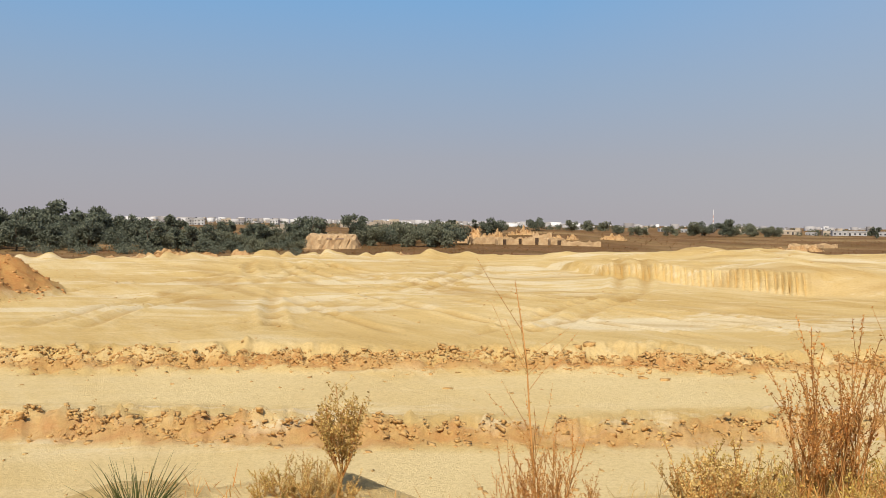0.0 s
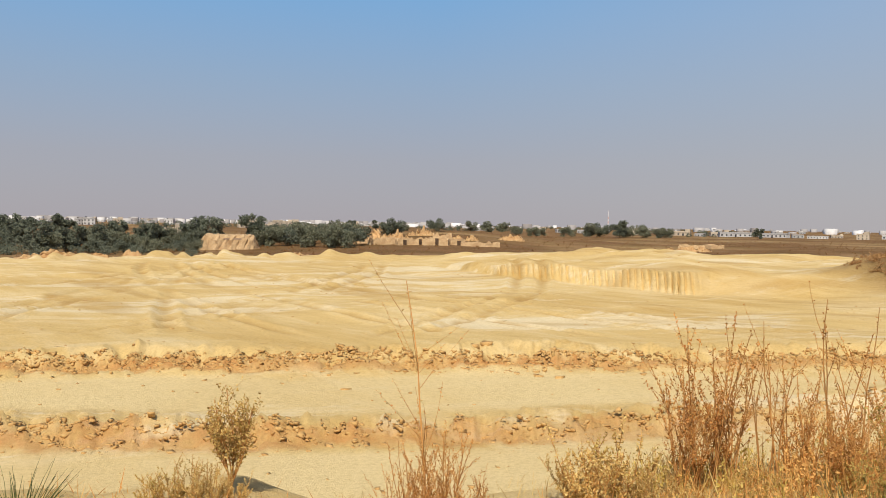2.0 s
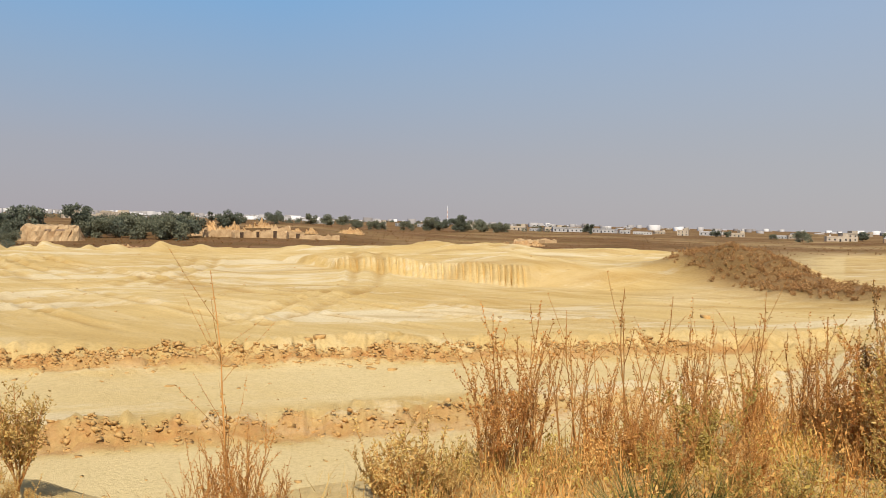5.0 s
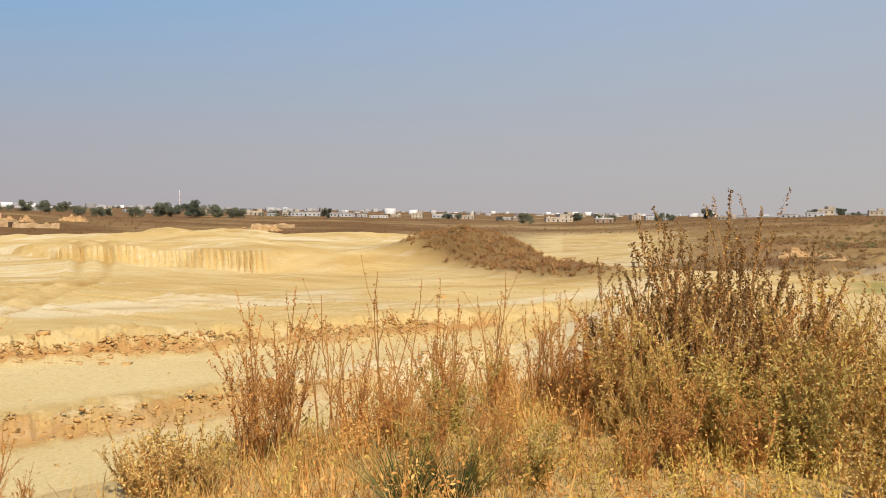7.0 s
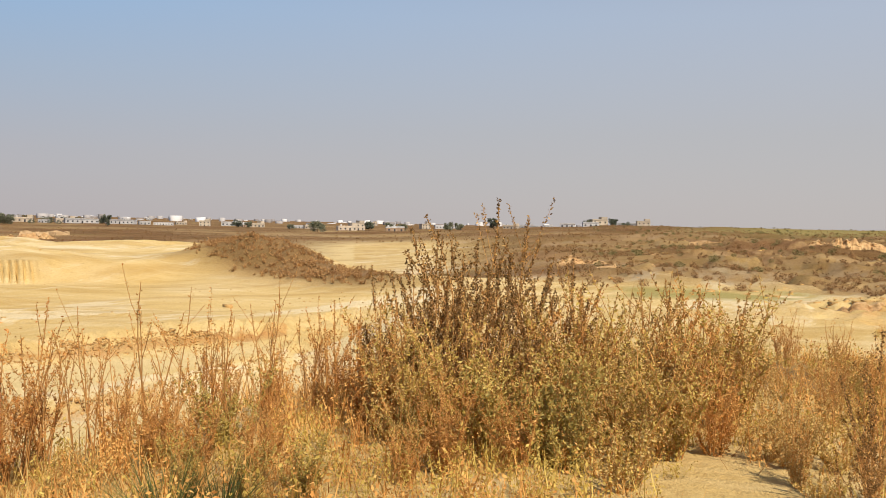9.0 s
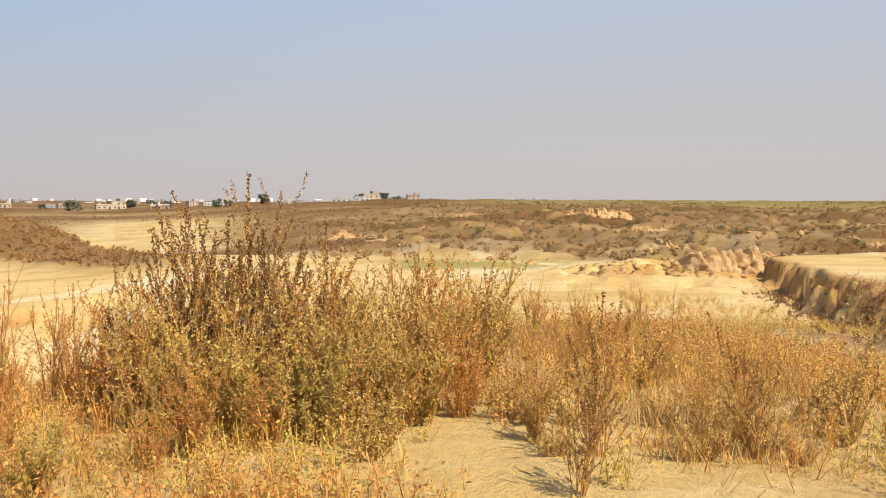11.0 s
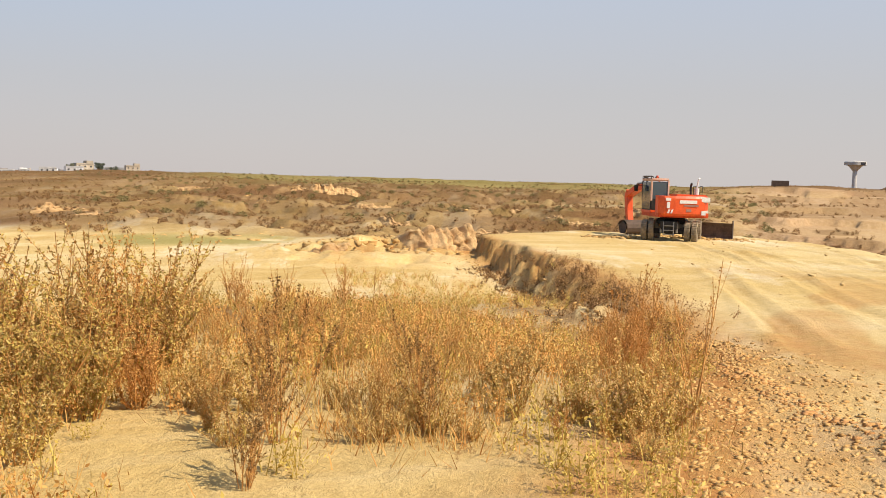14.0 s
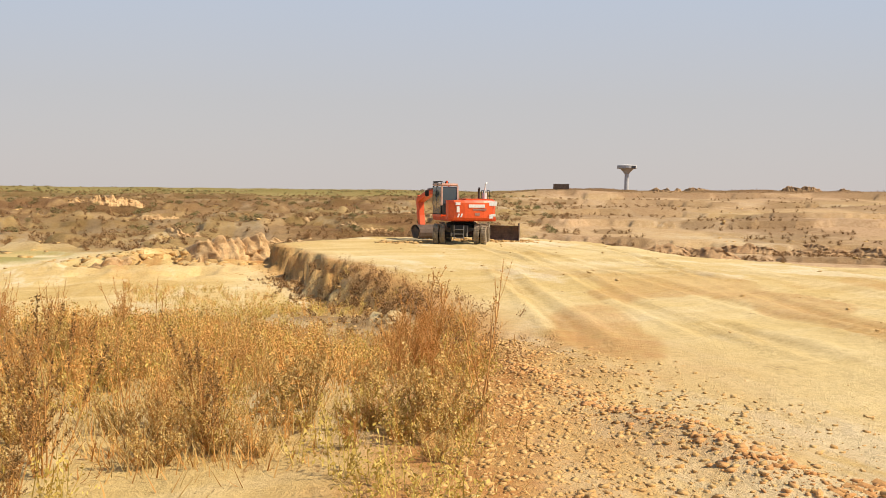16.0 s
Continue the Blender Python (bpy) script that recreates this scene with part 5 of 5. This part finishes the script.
def scarp(length, tall, seed, label, material=SCARP, jag=1.0):
    """A low cliff of crumbling earth: fluted, ragged at the top, its back running out level into the ground."""
    n, levels = max(40, int(length / 0.09)), 9
    u = np.linspace(-1, 1, n + 1)
    x = u * length / 2
    flat = 0 * x
    crest = tall * (1 - np.abs(u) ** 3) * np.clip(0.55 + 0.5 * wave(x, flat, 1.9, seed + 2) + jag * (0.3 * wave(x, flat, 0.55, seed + 4) + 0.16 * wave(x, flat, 0.2, seed + 9)), 0.04, 1.1)
    sweep = tall * 1.2 * u ** 4 + 0.7 * wave(x, flat, 2.6, seed + 8)
    rows = []
    for k in range(levels):
        f = k / (levels - 1)
        y = -0.7 * tall * (1 - f) ** 1.6 + tall * (0.34 * np.abs(wave(x + 0.3 * f, flat + 0.5 * f, 0.8, seed)) + 0.26 * np.abs(wave(x - 0.1 * f, flat + 0.9 * f, 0.33, seed + 1)) + 0.12 * wave(x, flat + k, 0.16, seed + 3))
        rows.append(np.stack([x + 0.07 * wave(x, flat + k, 0.3, seed + 5), y + sweep, np.where(f > 0, f * crest + 0.05 * wave(x, flat + k, 0.22, seed + 7), -0.7)], 1))
    for back, drop in ((0.35, 1.04), (0.9, 0.85), (1.8, 0.55), (3.4, 0.1)):
        rows.append(np.stack([x, back * tall + sweep, crest * drop - (0.7 if drop < 0.2 else 0) + 0.14 * tall * wave(x, flat + back, 0.35, seed + 6)], 1))
    co = np.concatenate(rows)
    i, j = np.meshgrid(np.arange(len(rows) - 1), np.arange(n), indexing="ij")
    k = n + 1
    me = grid_mesh("eroded_scarp", co, np.stack([i * k + j, i * k + j + 1, (i + 1) * k + j + 1, (i + 1) * k + j], -1).reshape(-1, 4))
    me.materials.append(material)
    return tagged(new("eroded_scarp", me), label, "earth scarp", "eroded scarps of the broken ground")


for i_, (a_, d_, long_, tall_, turn_) in enumerate((
        (69.3, 118, 10, 1.1, 6), (66.0, 130, 7, 0.8, -8), (74.6, 70, 5.5, 1.0, 0), (72.4, 88, 5, 0.7, 10), (62.5, 125, 8, 0.7, 0), (59.5, 105, 7, 0.7, 12), (78.0, 100, 8, 0.8, -5),
        (81.5, 84, 5, 0.8, 8), (84.6, 76, 5, 0.9, -6), (87.4, 90, 6, 0.8, 4), (90.0, 80, 5, 0.8, 0), (93.0, 72, 5, 0.8, -8), (96.0, 66, 6, 0.8, 10), (80.2, 62, 4, 0.8, 5), (83.0, 58, 4, 0.7, -6),
        (70.4, 42.6, 3.0, 0.7, 14), (72.2, 43.6, 3.0, 1.0, 24), (74.2, 44.6, 3.4, 1.25, 20), (76.4, 45.4, 3.4, 1.5, 16), (78.2, 45.8, 2.6, 1.5, 30), (57.0, 70, 5, 0.7, 0), (54.5, 78, 5, 0.7, 5))):
    put(scarp(long_, tall_, 400 + 10 * i_, "crumbling pale earth scarp above the scrub"), a_, d_, -a_ + turn_)
for i_, (a_, d_, long_, tall_, turn_) in enumerate(((101.6, 56, 6.5, 0.9, 6), (104.6, 58, 6, 0.9, -4), (108.5, 75, 16, 1.1, 2), (114.5, 77, 14, 1.1, -3), (103.4, 330, 14, 1.8, 0), (105.2, 340, 9, 1.6, 5), (111.0, 330, 16, 2.2, 0), (113.5, 345, 9, 1.6, 0))):
    put(scarp(long_, tall_, 700 + 10 * i_, "cut reddish earth step in the dug pits", PIT, 0.3), a_, d_, -a_ + turn_)
for i_, (a_, d_, long_, tall_, turn_) in enumerate(((-14.0, 92.5, 6, 0.9, 8), (-16.8, 91, 5.5, 0.8, -5), (-11.8, 94, 4.5, 0.8, 0), (-19.2, 90, 5, 0.7, 10), (-2.6, 100.5, 2.0, 1.0, 0), (1.6, 214, 9, 2.6, 0), (3.4, 206, 8, 2.2, 8), (5.0, 226, 9, 2.2, -6), (0.2, 226, 7, 2.4, 0), (7.6, 212, 7, 1.6, 4), (10.5, 226, 7, 1.5, 0), (21.6, 205, 8, 1.6, 0), (20.6, 208, 5, 1.3, 6))):
    put(scarp(long_, tall_, 900 + 10 * i_, "broken pale earth bank above the dug field"), a_, d_, -a_ + turn_)


# ---- the wheeled excavator ----
ORANGE = varied("orange_paint", (0.72, 0.075, 0.012), (0.88, 0.13, 0.025), 1.5, 0.45, per_object=0.0, spec=0.5)
ORANGE_OLD = varied("worn_orange_paint", (0.50, 0.06, 0.02), (0.80, 0.12, 0.03), 4, 0.6, per_object=0.0)
BLACK = varied("black_steel", (0.02, 0.019, 0.018), (0.06, 0.055, 0.05), 3, 0.6, 0.2, per_object=0.1)
STEEL = varied("worn_steel", (0.22, 0.20, 0.18), (0.42, 0.39, 0.35), 4, 0.45, 0.7, per_object=0.1)
DECAL = varied("white_decal", (0.72, 0.70, 0.66), (0.82, 0.80, 0.76), 3, 0.6, per_object=0.0)
GREY = varied("grey_decal", (0.30, 0.16, 0.12), (0.40, 0.22, 0.17), 3, 0.6, per_object=0.0)


def glass():
    m, n, l, p = mat("cab_glass", 0.08)
    p.inputs["Base Color"].default_value = (0.10, 0.14, 0.16, 1)
    p.inputs["Specular IOR Level"].default_value = 0.8
    p.inputs["Transmission Weight"].default_value = 0.35
    return m


GLASS = glass()
# worn orange made pale: sunlight on the rear pillars is in its colour
PEACH = varied("sun_bleached_paint", (0.62, 0.36, 0.26), (0.80, 0.55, 0.42), 2, 0.5, per_object=0.0, spec=0.4)


def beam(bm, points, width, depth0, depth1):
    """A welded box beam along points in the x-z plane, deeper at its start."""
    rows = []
    n = len(points)
    for i, (x, z) in enumerate(points):
        a, b = points[max(0, i - 1)], points[min(n - 1, i + 1)]
        d = Vector((b[0] - a[0], b[1] - a[1])).normalized()
        k = depth0 + (depth1 - depth0) * i / (n - 1)
        rows.append([bm.verts.new((x - d.y * s * k / 2, y, z + d.x * s * k / 2)) for s, y in ((-1, -width / 2), (1, -width / 2), (1, width / 2), (-1, width / 2))])
    for a, b in zip(rows, rows[1:]):
        for j in range(4):
            bm.faces.new((a[j], a[(j + 1) % 4], b[(j + 1) % 4], b[j]))
    bm.faces.new(rows[0])
    bm.faces.new(rows[-1][::-1])
    bmesh.ops.recalc_face_normals(bm, faces=bm.faces)
    bmesh.ops.bevel(bm, geom=list(bm.edges), offset=0.015, segments=1, affect="EDGES")


def excavator(swing):
    """Chassis along +x; the house on it is turned by swing degrees, its counterweight to -x before that."""
    t = new("wheeled_excavator")
    # chassis
    bm = bmesh.new()
    box(bm, -1.9, 1.9, -0.42, 0.42, 0.62, 1.02, 0.04)
    box(bm, -0.75, 0.75, -0.72, 0.72, 0.85, 1.12, 0.05)
    chassis = part("chassis", bm, BLACK, t)
    for x in (-1.35, 1.35):
        bm = bmesh.new()
        rod(bm, (x, -1.15, 0.52), (x, 1.15, 0.52), 0.13)
        box(bm, x - 0.24, x + 0.24, -0.26, 0.26, 0.34, 0.72, 0.08)
        part("axle", bm, BLACK, chassis)
        for s in (-1, 1):
            for k, y in enumerate((0.86, 1.20)):
                bm = bmesh.new()
                prof = ((0.30, -0.13), (0.44, -0.145), (0.50, -0.12), (0.525, -0.06), (0.525, 0.06), (0.50, 0.12), (0.44, 0.145), (0.30, 0.13))
                rings = [[bm.verts.new((x + r * math.cos(a), s * y + w, 0.52 + r * math.sin(a))) for r, w in prof] for a in [i * math.pi / 14 for i in range(28)]]
                for i in range(28):
                    for j in range(8):
                        bm.faces.new((rings[i][j], rings[(i + 1) % 28][j], rings[(i + 1) % 28][(j + 1) % 8], rings[i][(j + 1) % 8]))
                for i in range(28):      # tread lugs
                    a = i * math.pi / 14
                    vs = box(bm, -0.028, 0.028, -0.12, 0.0 if i % 2 else 0.12, 0.515, 0.545)
                    bmesh.ops.transform(bm, matrix=Matrix.Translation((x, s * y, 0.52)) @ Matrix.Rotation(a, 4, "Y"), verts=vs)
                bmesh.ops.recalc_face_normals(bm, faces=bm.faces)
                wheel = part("wheel", bm, TYRE, t)
                bm = bmesh.new()
                rod(bm, (x, s * y - 0.06, 0.52), (x, s * y + 0.06, 0.52), 0.305, 0.305, 20)
                rod(bm, (x, s * (y + 0.02), 0.52), (x, s * (y + 0.1), 0.52), 0.12, 0.10, 12)
                part("rim", bm, RUST, wheel)
    # steps and tool box between the wheels at the near end
    bm = bmesh.new()
    for y in (-0.24, 0.24):
        rod(bm, (-1.98, y, 0.34), (-1.92, y, 1.0), 0.025)
    for z in (0.36, 0.56, 0.78):
        box(bm, -2.02, -1.86, -0.26, 0.26, z, z + 0.04)
    part("ladder", bm, STEEL, chassis)
    for s in (-1, 1):
        bm = bmesh.new()
        rod(bm, (-1.75, s * 0.38, 0.45), (-1.75, s * 0.38, 0.98), 0.06)
        part("outrigger_ram", bm, STEEL, chassis)
    # dozer blade at the far end
    blade = new("dozer_blade")
    blade.parent = t
    blade.matrix_local = pose(-0.6, -1.25, 0.05, 0, 0, -6)
    bm = bmesh.new()
    prof = [(3.25 + 0.16 * math.cos(a), 0.42 + 0.42 * math.sin(a)) for a in np.linspace(-1.2, 1.35, 8)]
    prev = None
    for x, z in prof:
        row = [bm.verts.new((x, y, z)) for y in (-1.28, 1.28)] + [bm.verts.new((x + 0.06, y, z)) for y in (1.28, -1.28)]
        if prev:
            for j in range(4):
                bm.faces.new((prev[j], prev[(j + 1) % 4], row[(j + 1) % 4], row[j]))
        prev = row
    bmesh.ops.recalc_face_normals(bm, faces=bm.faces)
    part("plate", bm, RUST, blade)
    for y in (-1.29, 1.25):
        bm = bmesh.new()
        box(bm, 3.16, 3.5, y, y + 0.04, 0.03, 0.98, 0.01)
        part("cheek", bm, RUST, blade)
    for s in (-1, 1):
        bm = bmesh.new()
        rod(bm, (2.3, 1.0 + s * 0.25, 0.55), (3.28, 0.8 + s * 0.4, 0.4), 0.07)
        part("push_arm", bm, RUST, blade)
    # upper house
    up = new("house")
    up.parent = t
    up.matrix_local = pose(0, 0, 1.16, 0, 0, swing)
    bm = bmesh.new()
    rod(bm, (0, 0, -0.08), (0, 0, 0.06), 0.62, 0.62, 28)
    part("slew_ring", bm, BLACK, up)
    bm = bmesh.new()
    box(bm, -1.75, 1.35, -1.24, 1.24, 0.05, 0.27, 0.03)
    part("deck", bm, ORANGE_OLD, up)
    bm = bmesh.new()        # counterweight with a rounded rear
    ring = [(-1.2, -1.25), (-1.62, -1.23), (-1.92, -1.0), (-2.02, -0.5), (-2.04, 0), (-2.02, 0.5), (-1.92, 1.0), (-1.62, 1.23), (-1.2, 1.25)]
    levels = [[bm.verts.new((x * k, y, z)) for x, y in ring] for z, k in ((0.14, 0.97), (0.24, 1.0), (0.98, 1.0), (1.1, 0.96))]
    for a, b in zip(levels, levels[1:]):
        for i in range(len(ring) - 1):
            bm.faces.new((a[i], a[i + 1], b[i + 1], b[i]))
        bm.faces.new((a[-1], a[0], b[0], b[-1]))
    bm.faces.new(levels[0][::-1])
    bm.faces.new(levels[-1])
    bmesh.ops.recalc_face_normals(bm, faces=bm.faces)
    weight = part("counterweight", bm, ORANGE, up)
    for y0, y1, z0, z1, m in ((-0.55, 0.30, 0.74, 0.90, DECAL), (-0.62, 0.08, 0.60, 0.69, GREY), (-0.28, -0.02, 0.34, 0.48, GREY)):
        bm = bmesh.new()
        box(bm, -2.055, -2.025, y0, y1, z0, z1, 0.005)
        part("lettering_bar", bm, m, weight)
    for k in range(2):      # warning stripes and small plates
        bm = bmesh.new()
        vs = box(bm, -2.03, -1.99, 0.62 + 0.16 * k, 0.70 + 0.16 * k, 0.26, 0.44)
        for v in vs:
            v.co.y += 0.35 * (0.35 - v.co.z)
        part("warning_stripe", bm, DECAL, weight)
    for y0, y1, z0, z1 in ((0.72, 0.96, 0.86, 1.0), (0.76, 0.9, 0.5, 0.8), (-1.0, -0.8, 0.2, 0.4)):
        bm = bmesh.new()
        vs = box(bm, -2.0, -1.93, y0, y1, z0, z1)
        part("plate", bm, DECAL, weight)
    # white slabs painting the sunlit right end of the counterweight
    for y0, y1, z0, z1 in ((-1.22, -0.72, 0.82, 1.06), (-1.16, -0.86, 0.30, 0.42)):
        bm = bmesh.new()
        box(bm, -1.96, -1.80, y0, y1, z0, z1, 0.02)
        part("bleached_panel", bm, DECAL, weight)
    bm = bmesh.new()
    rod(bm, (-0.7, -0.95, 1.15), (-0.7, -0.95, 1.5), 0.12, 0.12, 12)
    rod(bm, (-0.7, -0.95, 1.5), (-0.75, -1.0, 1.95), 0.035)
    rod(bm, (-0.75, -1.0, 1.95), (-0.55, -1.12, 2.0), 0.035)
    part("air_cleaner", bm, DECAL, up)
    bm = bmesh.new()        # engine hood, right side and rear
    box(bm, -1.55, 0.2, -1.22, 0.35, 0.27, 1.18, 0.06)
    hood = part("engine_hood", bm, ORANGE, up)
    bm = bmesh.new()
    box(bm, -1.45, -0.5, -1.245, -1.215, 0.45, 1.05, 0.01)
    part("vent_panel", bm, DECAL, hood)
    for i in range(6):
        bm = bmesh.new()
        box(bm, -0.4, 0.1, -1.24, -1.21, 0.45 + i * 0.1, 0.5 + i * 0.1)
        part("louvre", bm, BLACK, hood)
    bm = bmesh.new()
    rod(bm, (-1.0, -0.55, 1.15), (-1.0, -0.55, 1.62), 0.055)
    rod(bm, (-1.0, -0.55, 1.6), (-1.08, -0.55, 1.74), 0.055, 0.05)
    part("exhaust", bm, BLACK, hood)
    bm = bmesh.new()
    box(bm, 0.25, 1.25, -1.22, -0.5, 0.27, 0.95, 0.05)
    part("tank_box", bm, ORANGE, up)
    for x, y in ((-1.35, -1.0), (-0.4, -1.0)):
        bm = bmesh.new()
        rod(bm, (x, y, 1.15), (x, y, 1.6), 0.018)
        rod(bm, (x, y, 1.6), (x + 0.35, y, 1.6), 0.018)
        rod(bm, (x + 0.35, y, 1.6), (x + 0.35, y, 1.15), 0.018)
        part("handrail", bm, BLACK, up)
    # cab on the left front
    cab = new("cab")
    cab.parent = up
    cab.matrix_local = pose(0.45, 0.82, 0.27)
    # black here paints the dark interior and recess below the cab windows
    bm = bmesh.new()
    box(bm, -0.85, 0.85, -0.44, 0.44, 0.0, 0.62, 0.04)
    part("cab_shell", bm, BLACK, cab)
    bm = bmesh.new()
    box(bm, -0.87, 0.86, -0.46, 0.46, -0.04, 0.10, 0.02)
    part("cab_sill", bm, ORANGE, cab)
    bm = bmesh.new()
    box(bm, -0.885, -0.855, -0.42, 0.10, 0.12, 0.60, 0.02)
    part("rear_panel", bm, ORANGE, cab)
    for x, y in ((-0.83, -0.42), (-0.83, 0.42), (0.80, -0.42), (0.80, 0.42), (0.05, 0.42)):
        bm = bmesh.new()
        w = 0.07 if x < -0.5 else 0.045
        box(bm, x - w, x + w, y - 0.04, y + 0.04, 0.55, 1.56, 0.015)
        part("pillar", bm, PEACH if x < -0.5 else (ORANGE if y < 0 else BLACK), cab)
    bm = bmesh.new()
    box(bm, -0.92, 0.88, -0.48, 0.48, 1.54, 1.68, 0.06)
    part("cab_roof", bm, PEACH, cab)
    for x0, y0, x1, y1 in ((-0.8, 0.44, 0.8, 0.44), (0.8, 0.44, 0.8, -0.1)):
        bm = bmesh.new()
        rod(bm, (x0, y0, 1.78), (x1, y1, 1.78), 0.022)
        for k in (0.0, 0.5, 1.0):
            rod(bm, (x0 + (x1 - x0) * k, y0 + (y1 - y0) * k, 1.62), (x0 + (x1 - x0) * k, y0 + (y1 - y0) * k, 1.78), 0.018)
        part("roof_rail", bm, BLACK, cab)
    for nm, c in (("rear_pane", (-0.86, -0.83, -0.38, 0.38, 0.64, 1.5)), ("front_pane", (0.80, 0.83, -0.38, 0.38, 0.2, 1.5)), ("side_pane", (-0.74, 0.72, 0.41, 0.455, 0.14, 1.5)), ("side_pane", (-0.74, 0.72, -0.43, -0.41, 0.64, 1.5))):
        bm = bmesh.new()
        box(bm, *c)
        part(nm, bm, GLASS, cab)
    bm = bmesh.new()
    box(bm, -0.45, 0.05, -0.26, 0.26, 0.3, 0.7, 0.05)
    box(bm, -0.5, -0.36, -0.24, 0.24, 0.7, 1.25, 0.05)
    part("operator_seat", bm, BLACK, cab)
    for y in (-0.3, 0.3):
        bm = bmesh.new()
        box(bm, 0.72, 0.86, y - 0.09, y + 0.09, 1.66, 1.80, 0.03)
        part("work_light", bm, BLACK, cab)
    bm = bmesh.new()
    rod(bm, (-0.3, 0, 1.66), (-0.3, 0, 1.82), 0.06, 0.05)
    part("beacon", bm, ORANGE, cab)
    bm = bmesh.new()
    rod(bm, (0.8, 0.45, 1.3), (0.95, 0.72, 1.3), 0.012)
    box(bm, 0.92, 0.97, 0.64, 0.84, 1.0, 1.32, 0.02)
    part("mirror", bm, BLACK, cab)
    # boom folded low, stick and bucket
    boom = new("boom")
    boom.parent = up
    boom.matrix_local = pose(0.95, 0.1, 0.10, 0, 0, 15)
    boom.scale = (1.1, 1.35, 0.88)
    bm = bmesh.new()
    beam(bm, [(0.0, 0.1), (0.5, 0.9), (1.1, 1.45), (1.9, 1.62), (2.7, 1.45), (3.5, 1.05)], 0.34, 0.42, 0.28)
    part("boom_beam", bm, ORANGE, boom)
    bm = bmesh.new()
    beam(bm, [(3.35, 1.35), (3.5, 0.95), (3.42, 0.1), (3.25, -0.75)], 0.26, 0.34, 0.2)
    part("stick", bm, ORANGE, boom)
    for s in (-1, 1):
        bm = bmesh.new()
        rod(bm, (0.35, s * 0.26, 0.05), (0.95, s * 0.26, 0.72), 0.075)
        rod(bm, (0.95, s * 0.26, 0.72), (1.5, s * 0.26, 1.33), 0.04)
        part("boom_ram", bm, STEEL, boom)
    bm = bmesh.new()
    rod(bm, (1.6, 0, 1.85), (2.6, 0, 1.78), 0.075)
    rod(bm, (2.6, 0, 1.78), (3.3, 0, 1.45), 0.04)
    part("stick_ram", bm, STEEL, boom)
    bm = bmesh.new()
    rod(bm, (3.65, 0, 0.75), (3.6, 0, -0.2), 0.065)
    rod(bm, (3.6, 0, -0.2), (3.45, 0, -0.65), 0.035)
    part("bucket_ram", bm, STEEL, boom)
    bm = bmesh.new()
    prev = None
    for a in np.linspace(0.4, 4.0, 9):
        r = 0.48
        row = [bm.verts.new((3.0 + (r + k) * math.cos(a), y, -0.98 + (r + k) * math.sin(a))) for k, y in ((0, -0.45), (0, 0.45), (0.04, 0.45), (0.04, -0.45))]
        if prev:
            for j in range(4):
                bm.faces.new((prev[j], prev[(j + 1) % 4], row[(j + 1) % 4], row[j]))
        prev = row
    for y in (-0.45, 0.41):
        rod(bm, (3.0, y, -0.98), (3.0, y + 0.04, -0.98), 0.42, 0.42, 5)
    bmesh.ops.recalc_face_normals(bm, faces=bm.faces)
    bucket = part("bucket", bm, RUST, boom)
    for i in range(5):
        bm = bmesh.new()
        box(bm, 2.5, 2.66, -0.42 + i * 0.19, -0.34 + i * 0.19, -1.45, -1.32, 0.01)
        part("tooth", bm, STEEL, bucket)
    return tagged(t, "orange wheeled excavator with black chassis on the levelled field", "excavator")


ex = excavator(22)
x_, y_, z_ = at(90.8, 46.2)
ex.matrix_world = pose(x_, y_, z_ - 0.02, 0, 0, -6)
ex.scale = (0.96, 0.96, 0.96)
# soil pushed up by the blade and round the wheels
pts = np.stack([x_ + RNG.normal(2.6, 0.9, 420), y_ + RNG.normal(-1.6, 1.3, 420)], 1)
scatter("pushed_soil", lumps, pts, RNG.uniform(0.04, 0.16, 420), CLOD, "loose soil pushed up before the blade", "soil")
pts = np.stack([x_ + RNG.normal(-0.5, 0.5, 160), y_ + RNG.normal(2.6, 0.7, 160)], 1)
scatter("dug_soil", lumps, pts, RNG.uniform(0.05, 0.2, 160), CLOD, "dark dug soil beside the machine", "soil")
